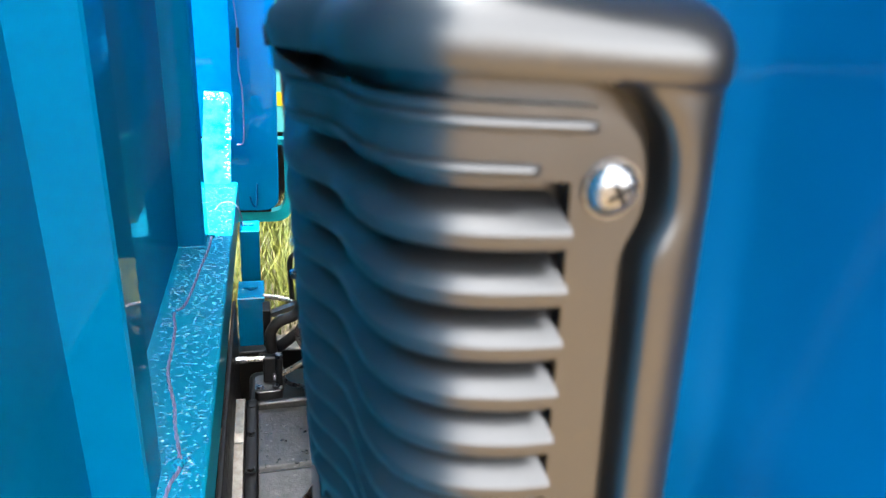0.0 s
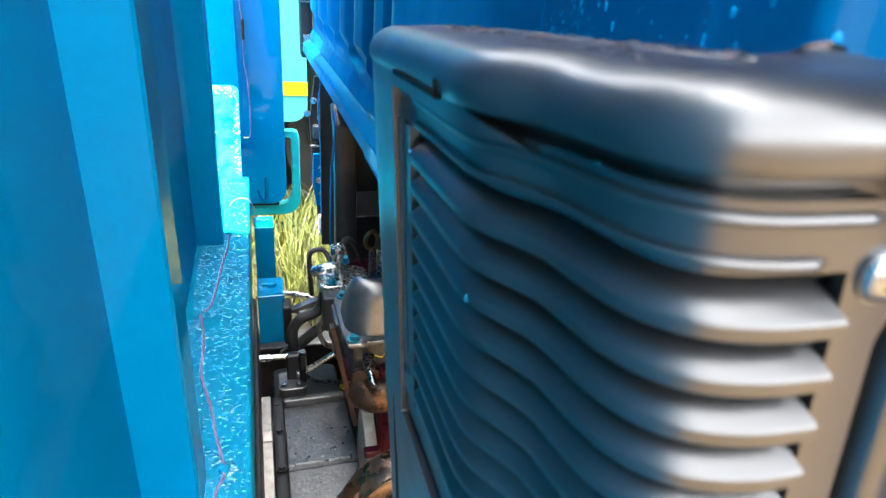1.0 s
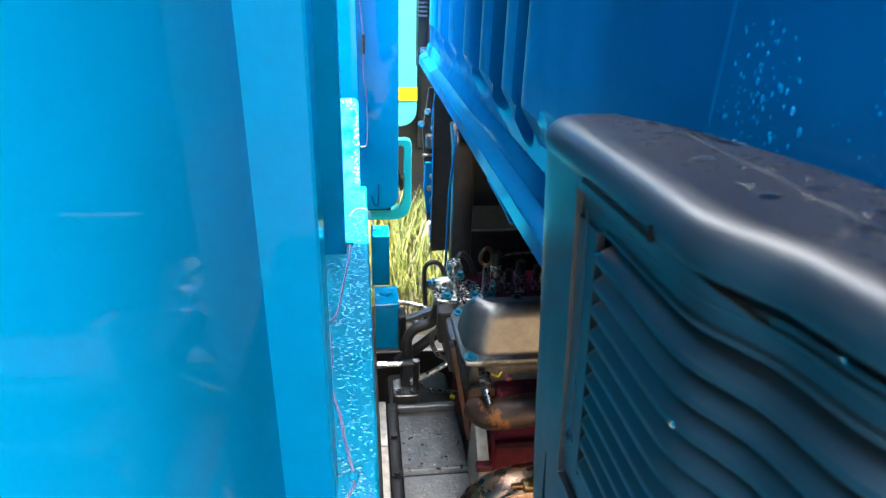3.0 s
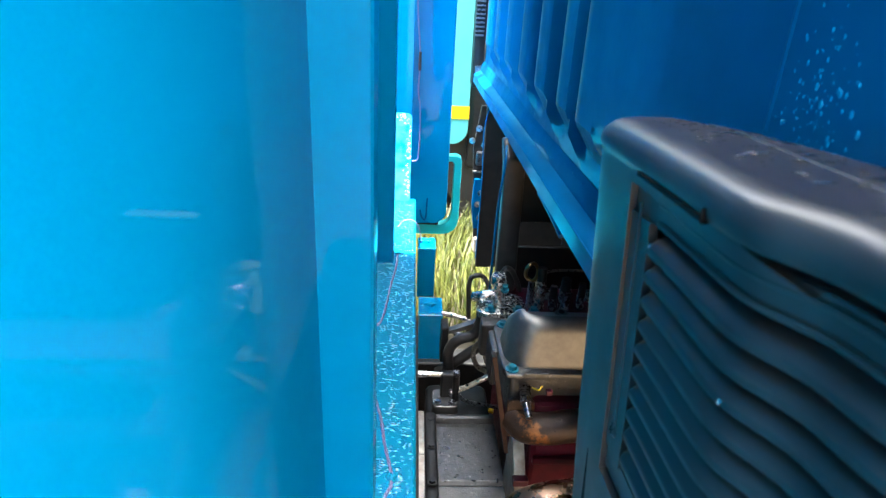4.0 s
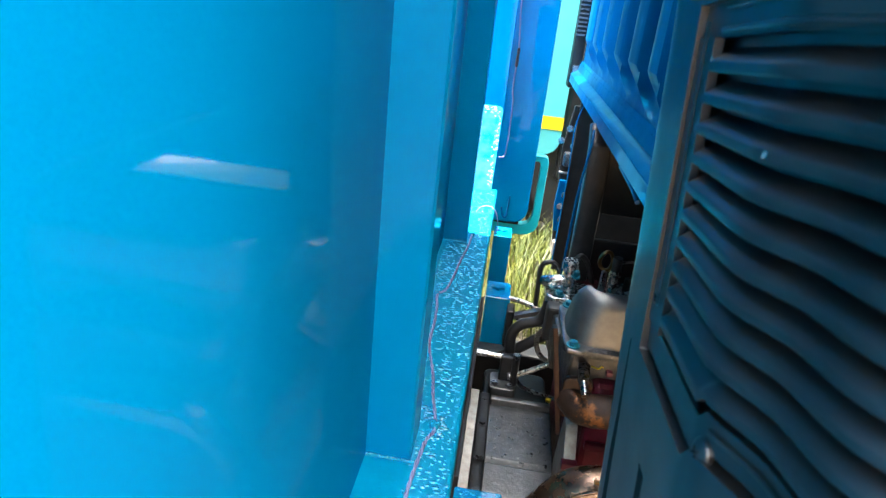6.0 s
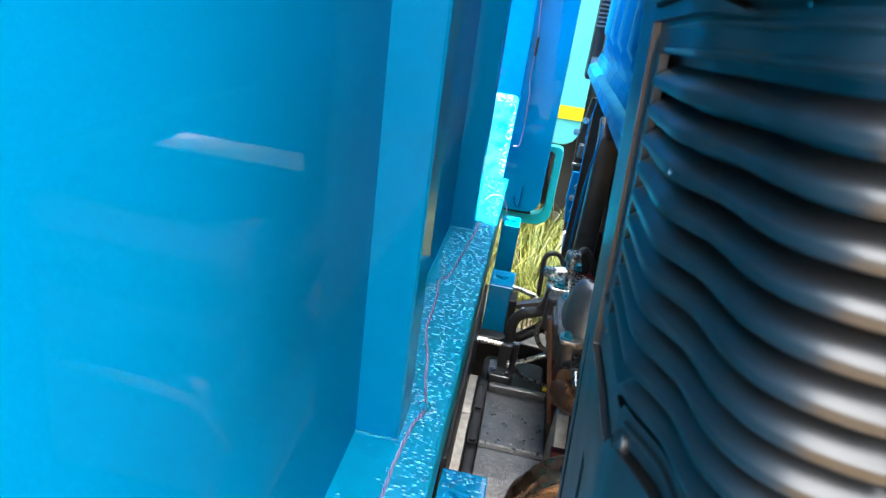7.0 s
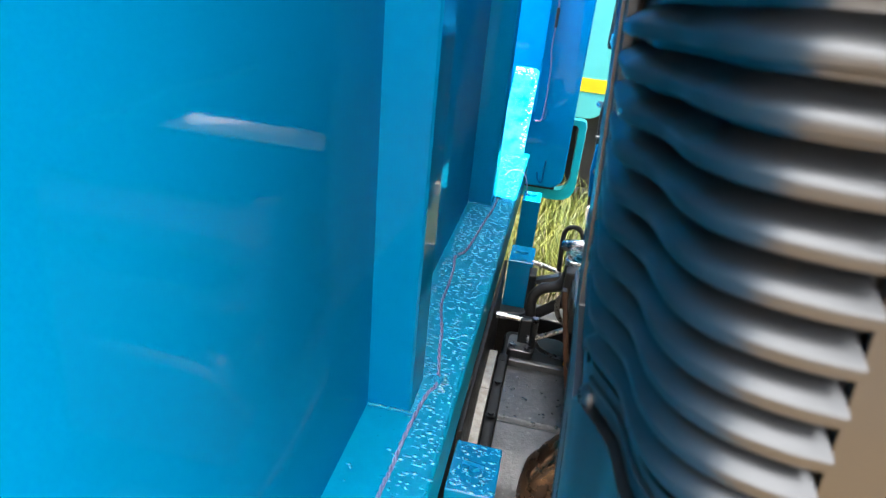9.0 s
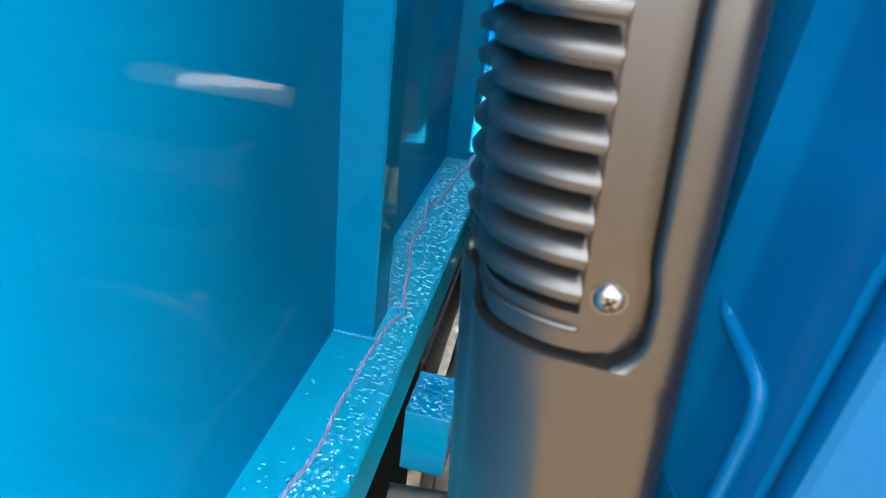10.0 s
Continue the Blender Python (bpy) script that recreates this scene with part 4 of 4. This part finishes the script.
# ---- far side ----
fp = thing("side_locker", "deep blue sheet metal locker with a rounded lower corner", "locker")
part("door", prism(rounded(-0.196, -0.022, 0.67, 2.75, (0.012, 0.055, 0.01, 0.01)), "y", 2.40, 2.425, 0.004), BLUE_PANEL, fp)
part("shell", prism([(-0.19, 0.612), (-0.035, 0.612), (-0.008, 0.617), (0.016, 0.632), (0.028, 0.656), (0.032, 0.69), (0.032, 0.925), (0.027, 0.940), (0.012, 0.946), (-0.10, 0.946),
                    (-0.10, 0.924), (-0.006, 0.922), (0.002, 0.912), (0.002, 0.71), (-0.003, 0.685), (-0.016, 0.664), (-0.040, 0.656), (-0.19, 0.656)], "y", 2.43, 2.475, 0.003), CYAN_SUNLIT, fp,
     "turquoise loop round the locker, sunlight painted in")
part("back", box(-0.19, -0.05, 2.43, 2.66, 0.65, 2.6, 0.004), BLACK, fp)
part("hook", tube([(-0.128, 2.395, 0.73), (-0.120, 2.392, 0.70), (-0.105, 2.392, 0.695), (-0.10, 2.395, 0.78)], 0.0035), BLUE_CAB_SHADED, fp)

part("hanger", box(-0.192, -0.172, 2.312, 2.402, 1.30, 1.34, 0.003), BLUE_CAB_SHADED, fp)
tk = thing("turquoise_truck", "sunlit turquoise truck with a yellow stripe, parked alongside", "truck")
part("side", prism(rounded(-1.9, 0.185, 0.63, 2.9, (0.05, 0.10, 0.02, 0.02)), "y", 3.9, 5.6, 0.004), TURQ, tk)
part("stripe", box(-1.8, 0.187, 3.893, 3.8985, 0.792, 0.872), YELLOW, tk, "yellow painted stripe")
# black block added for the dark zone under the truck, shade as colour
part("underside", box(-1.8, 0.9, 4.35, 4.45, 0.03, 0.64, 0.01), BLACK, tk, "black block standing in for shade under the truck")
# cab side drawn black; its shade is put into the colour
part("cab_side_shade", box(0.19, 0.9, 3.95, 5.0, 0.45, 2.4, 0.03), BLACK, tk, "cab side with its shade painted black")
for x in (-1.3, 0.5):
    w = part("wheel", rod((x, 4.0, 0.45), (x, 4.26, 0.45), 0.45, seg=28), RUBBER, tk, "black tyre")
    part("rim", rod((x, 3.985, 0.45), (x, 4.1, 0.45), 0.22, seg=20), ZINC, w)

# latch and hinge gear at the far end of the cab
lt = thing("cab_latch", "cab lock with zinc bolts on a dark bracket", "latch")
part("bracket",
     prism([(0.085, 0.62), (0.072, 0.80), (0.060, 1.02), (0.080, 1.17), (0.125, 1.17), (0.120, 0.62)], "y", 2.30, 2.315, 0.003), BLACK, lt)
part("catch", box(0.070, 0.115, 2.27, 2.30, 0.955, 1.005, 0.005), ZINC, lt, "zinc catch")
part("plate", prism([(0.078, 0.70), (0.066, 0.80), (0.070, 0.90), (0.100, 0.90), (0.102, 0.70)], "y", 2.285, 2.297, 0.003), BLUE_CAB_SHADED, lt, "blue hinge plate")
part("arm", tube([(0.135, 2.27, 0.86), (0.110, 2.26, 0.84), (0.112, 2.26, 0.80), (0.095, 2.27, 0.745)], 0.010), BLACK, lt)
part("pin", rod((0.060, 2.28, 0.93), (0.112, 2.28, 0.93), 0.005), ZINC, lt)
for x, z in ((0.052, 1.045), (0.098, 1.03), (0.088, 0.80), (0.075, 1.09), (0.098, 0.845)):
    bolt("latch_bolt", (x, 2.285, z), (-0.3, -1, 0.1), 0.009, 0.014, ZINC, lt, 1.3)
part("grey_box", box(0.085, 0.125, 2.28, 2.36, 0.60, 0.66, 0.006), PALE, lt)
vt = thing("far_vent", "dark slatted vent on the far corner of the cab", "vent")
part("housing", box(0.045, 0.085, 2.37, 2.46, 1.22, 1.75, 0.006), BLACK, vt)
for k in range(14):
    part("slat", box(0.043, 0.075, 2.362, 2.369, 1.40 + 0.014 * k, 1.406 + 0.014 * k), ZINC, vt)
part("reflector", box(0.052, 0.078, 2.355, 2.366, 1.262, 1.30, 0.002), ZINC, vt)

# ---- the wire along the sill ----
def wire():
    w = thing("wire", "thin twisted pink and violet wire lying along the sill", "wire")
    pts = [(-0.214, 0.36), (-0.211, 0.42), (-0.201, 0.484), (-0.2035, 0.556), (-0.2015, 0.60), (-0.200, 0.656), (-0.193, 0.735), (-0.184, 0.770), (-0.198, 0.845),
           (-0.206, 0.90), (-0.224, 0.98), (-0.226, 1.05), (-0.230, 1.12), (-0.236, 1.17), (-0.222, 1.20), (-0.214, 1.27), (-0.208, 1.36), (-0.199, 1.46), (-0.197, 1.54)]
    base = spline([(x, y, SILL + 0.003 + 0.001 * math.sin(60 * y)) for x, y in pts], 14)
    for ph in (0.0, math.pi):
        run = [p + Vector((0.0011 * math.cos(i * 0.9 + ph), 0, 0.0011 * math.sin(i * 0.9 + ph))) for i, p in enumerate(base)]
        part("strand", tube(run, 0.0018, seg=6, smooth=False), WIRE, w)
    for x, y in ((-0.184, 0.772), (-0.236, 1.172), (-0.198, 1.545)):
        k = bmesh.new()
        for i in range(5):
            s = bmesh.ops.create_uvsphere(k, u_segments=10, v_segments=7, radius=random.uniform(0.003, 0.0052))["verts"]
            bmesh.ops.translate(k, verts=s, vec=(x + random.uniform(-0.005, 0.005), y + random.uniform(-0.006, 0.006), SILL + 0.003))
        part("tie", k, BLUE_WET, w, "blue painted tie")
    return w


wire()
lp = thing("hanging_wire", "loop of thin violet wire hanging over the sill edge", "wire")
part("loop", tube([(-0.20, 1.72, 0.925), (-0.185, 1.75, 0.932), (-0.158, 1.76, 0.930), (-0.140, 1.76, 0.905), (-0.131, 1.76, 0.85), (-0.135, 1.76, 0.80)], 0.0016, seg=6), WIRE, lp)
ln = thing("hanging_wire", "thin violet wire hanging down the locker door", "wire")
part("run", tube([(-0.160, 2.397, 1.60), (-0.159, 2.397, 1.47), (-0.146, 2.395, 1.32), (-0.149, 2.395, 1.20), (-0.140, 2.395, 1.12), (-0.142, 2.396, 0.95), (-0.165, 2.39, 0.93)], 0.0025, seg=6), WIRE, ln)
part("tie", tube([(-0.146, 2.393, 1.335), (-0.147, 2.393, 1.27)], 0.005, seg=8, smooth=False), RUBBER, ln)

# ---- rain drops ----
rnd = random.Random(11)
spots = []
for _ in range(3000):
    x, y = rnd.uniform(-0.255, -0.153), rnd.uniform(0.36, 1.95)
    if rnd.random() > (0.06 if x < -0.208 else 0.9) and y < 0.76:
        continue
    spots.append(((x, y, SILL), (0, 0, 1), rnd.choice((0.0010, 0.0013, 0.0017, 0.0022, 0.0028)) * rnd.uniform(0.8, 1.2)))
for x, y in ((-0.214, 0.40), (-0.211, 0.43), (-0.206, 0.45), (-0.192, 0.41), (-0.189, 0.45), (-0.186, 0.48), (-0.197, 0.50), (-0.186, 0.76), (-0.178, 0.775)):
    for _ in range(14):                                  # water gathered along the wire
        u = rnd.gauss(0, 1)
        spots.append(((x + 0.0035 * rnd.gauss(0, 1), y + 0.014 * u, SILL), (0, 0, 1), rnd.uniform(0.0016, 0.0038)))
for x0, x1, y0, y1, top in ((-0.146, -0.076, 0.688, 0.786, 0.81), (-0.140, -0.079, 1.424, 1.518, 0.81), (-0.142, -0.090, 1.72, 1.80, 0.86)):
    for _ in range(130 if y0 < 1 else 14):               # water standing on the brackets
        spots.append(((rnd.uniform(x0 + 0.003, x1 - 0.003), rnd.uniform(y0 + 0.003, y1 - 0.003), top), (0, 0, 1), rnd.uniform(0.0010, 0.0030)))
drops("sill_drops", spots, DROP, "rain drops on the blue sill beam", tall=2.3, long=2.3)
spots = []
for _ in range(150):                                     # wet rim of the end plate, its sparkle painted as pale drops
    if rnd.random() < 0.55:
        x, u = rnd.uniform(-0.178, -0.171) - abs(rnd.gauss(0, 0.006)), rnd.uniform(0.02, 0.325)
    else:
        x, u = rnd.uniform(-0.250, -0.190), 0.341 - abs(rnd.gauss(0, 0.014))
    spots.append(((x, 1.955 + 0.76 * u, SILL - 0.002 + 0.67 * u), (0, -0.66, 0.75), rnd.uniform(0.0010, 0.0026)))
drops("plate_drops", spots, GLINT_BEAD, "drops along the rim of the end plate, sparkle painted pale", tall=1.5, long=1.9)
spots = []
for _ in range(150):
    x, y = rnd.uniform(-0.040, 0.012), rnd.uniform(0.245, 0.455)
    size = rnd.choice((0.0006, 0.0008, 0.0011, 0.0011, 0.0016, 0.0024))
    spots.append((*on_cap(x, y), size * rnd.uniform(0.8, 1.2)))
for x, y, z, r in ((-0.0600, 0.297, 1.433, 0.0010), (-0.0555, 0.293, 1.421, 0.0008), (-0.0490, 0.2555, 1.489, 0.0008), (-0.0585, 0.382, 1.456, 0.0008)):
    spots.append(((x, y, z), (-1, -0.3, 0.3), r))
for _ in range(16):
    x, y = rnd.uniform(-0.040, 0.014), rnd.uniform(0.25, 0.45)
    spots.append((*on_cap(x, y), rnd.uniform(0.0022, 0.0034)))
drops("intake_drops", spots, WATER, "rain drops on top of the black air intake", tall=1.6)
spots = []
for _ in range(26):
    x, y = rnd.uniform(-0.036, 0.010), rnd.uniform(0.25, 0.45)
    spots.append((*on_cap(x, y), rnd.uniform(0.003, 0.0062)))
drops("intake_puddles", spots, WATER, "flat puddles of rain on top of the black air intake", tall=0.28, long=1.7)
spots = []
def on_wall(y, z):
    """Place and normal on the cab's rear wall."""
    place, normal, _, _ = WALLS["rear"].ray_cast(Vector((-0.1, y, z)), Vector((1, 0, 0)))
    return place + Vector((-0.012, 0, 0)), normal if normal.x < 0 else -normal


for _ in range(120):
    y, z = rnd.gauss(0.436, 0.016), rnd.gauss(1.512, 0.022)
    if 0.37 < y < 0.469:
        spots.append((*on_wall(y, z), rnd.choice((0.0004, 0.0006, 0.0008, 0.0011)) * rnd.uniform(0.8, 1.2)))
for _ in range(16):
    y, z = rnd.uniform(0.395, 0.462), rnd.uniform(1.488, 1.556)
    spots.append((*on_wall(y, z), rnd.uniform(0.0012, 0.0022)))
for _ in range(55):
    y, z = rnd.gauss(0.352, 0.012), rnd.gauss(1.505, 0.028)
    spots.append((*on_wall(y, z), rnd.choice((0.0004, 0.0005, 0.0007, 0.0010)) * rnd.uniform(0.8, 1.2)))
for k in range(9):
    spots.append((*on_wall(0.332, 1.478 + 0.009 * k + rnd.uniform(-0.004, 0.004)), rnd.uniform(0.0010, 0.0017)))
for y, z, r in ((0.315, 1.537, 0.0030), (0.326, 1.526, 0.0027), (0.322, 1.519, 0.0022), (0.321, 1.539, 0.0014), (0.318, 1.533, 0.0015), (0.309, 1.530, 0.0021), (0.306, 1.524, 0.0020),
                (0.317, 1.509, 0.0014), (0.299, 1.505, 0.0020), (0.326, 1.545, 0.0012), (0.300, 1.541, 0.0018), (0.288, 1.532, 0.0019), (0.283, 1.515, 0.0021), (0.302, 1.498, 0.0016)):
    spots.append((*on_wall(y, z), r))
drops("cab_drops", spots, DROP_CAB_LIT, "rain drops on the blue cab wall", tall=1.1, long=1.0, hang=0.3)
spots = []
for _ in range(230):
    x, y = rnd.uniform(-0.095, 0.03), rnd.uniform(0.97, 1.19)
    spots.append(((x, y, 0.6455 + (0.009 if y > 1.036 else 0) + 0.03 * max(0, y - 1.036)), (0, 0, 1), rnd.choice((0.0016, 0.0026, 0.0038)) * rnd.uniform(0.8, 1.2)))
drops("housing_drops", spots, OILY_DROP, "rain drops on the dark gearbox housing")
# flange drops take the lighter sill blue; sparkle is put into their colour
spots = []
for _ in range(640):
    y, k = rnd.uniform(0.5, 2.3), rnd.random()
    if k < 0.6:
        u = rnd.random()
        spots.append(((0.0662 + 0.0178 * u, y, 1.2765 + 0.0085 * u), (-0.43, 0, 0.9), rnd.choice((0.0011, 0.0016, 0.0023)) * rnd.uniform(0.8, 1.2)))
    else:
        spots.append(((0.0940, y, rnd.uniform(1.318, 1.36)), (-1, 0, 0.1), rnd.choice((0.0008, 0.0011, 0.0016)) * rnd.uniform(0.8, 1.2)))
drops("flange_drops", spots, DROP, "rain drops along the foot of the cab wall")
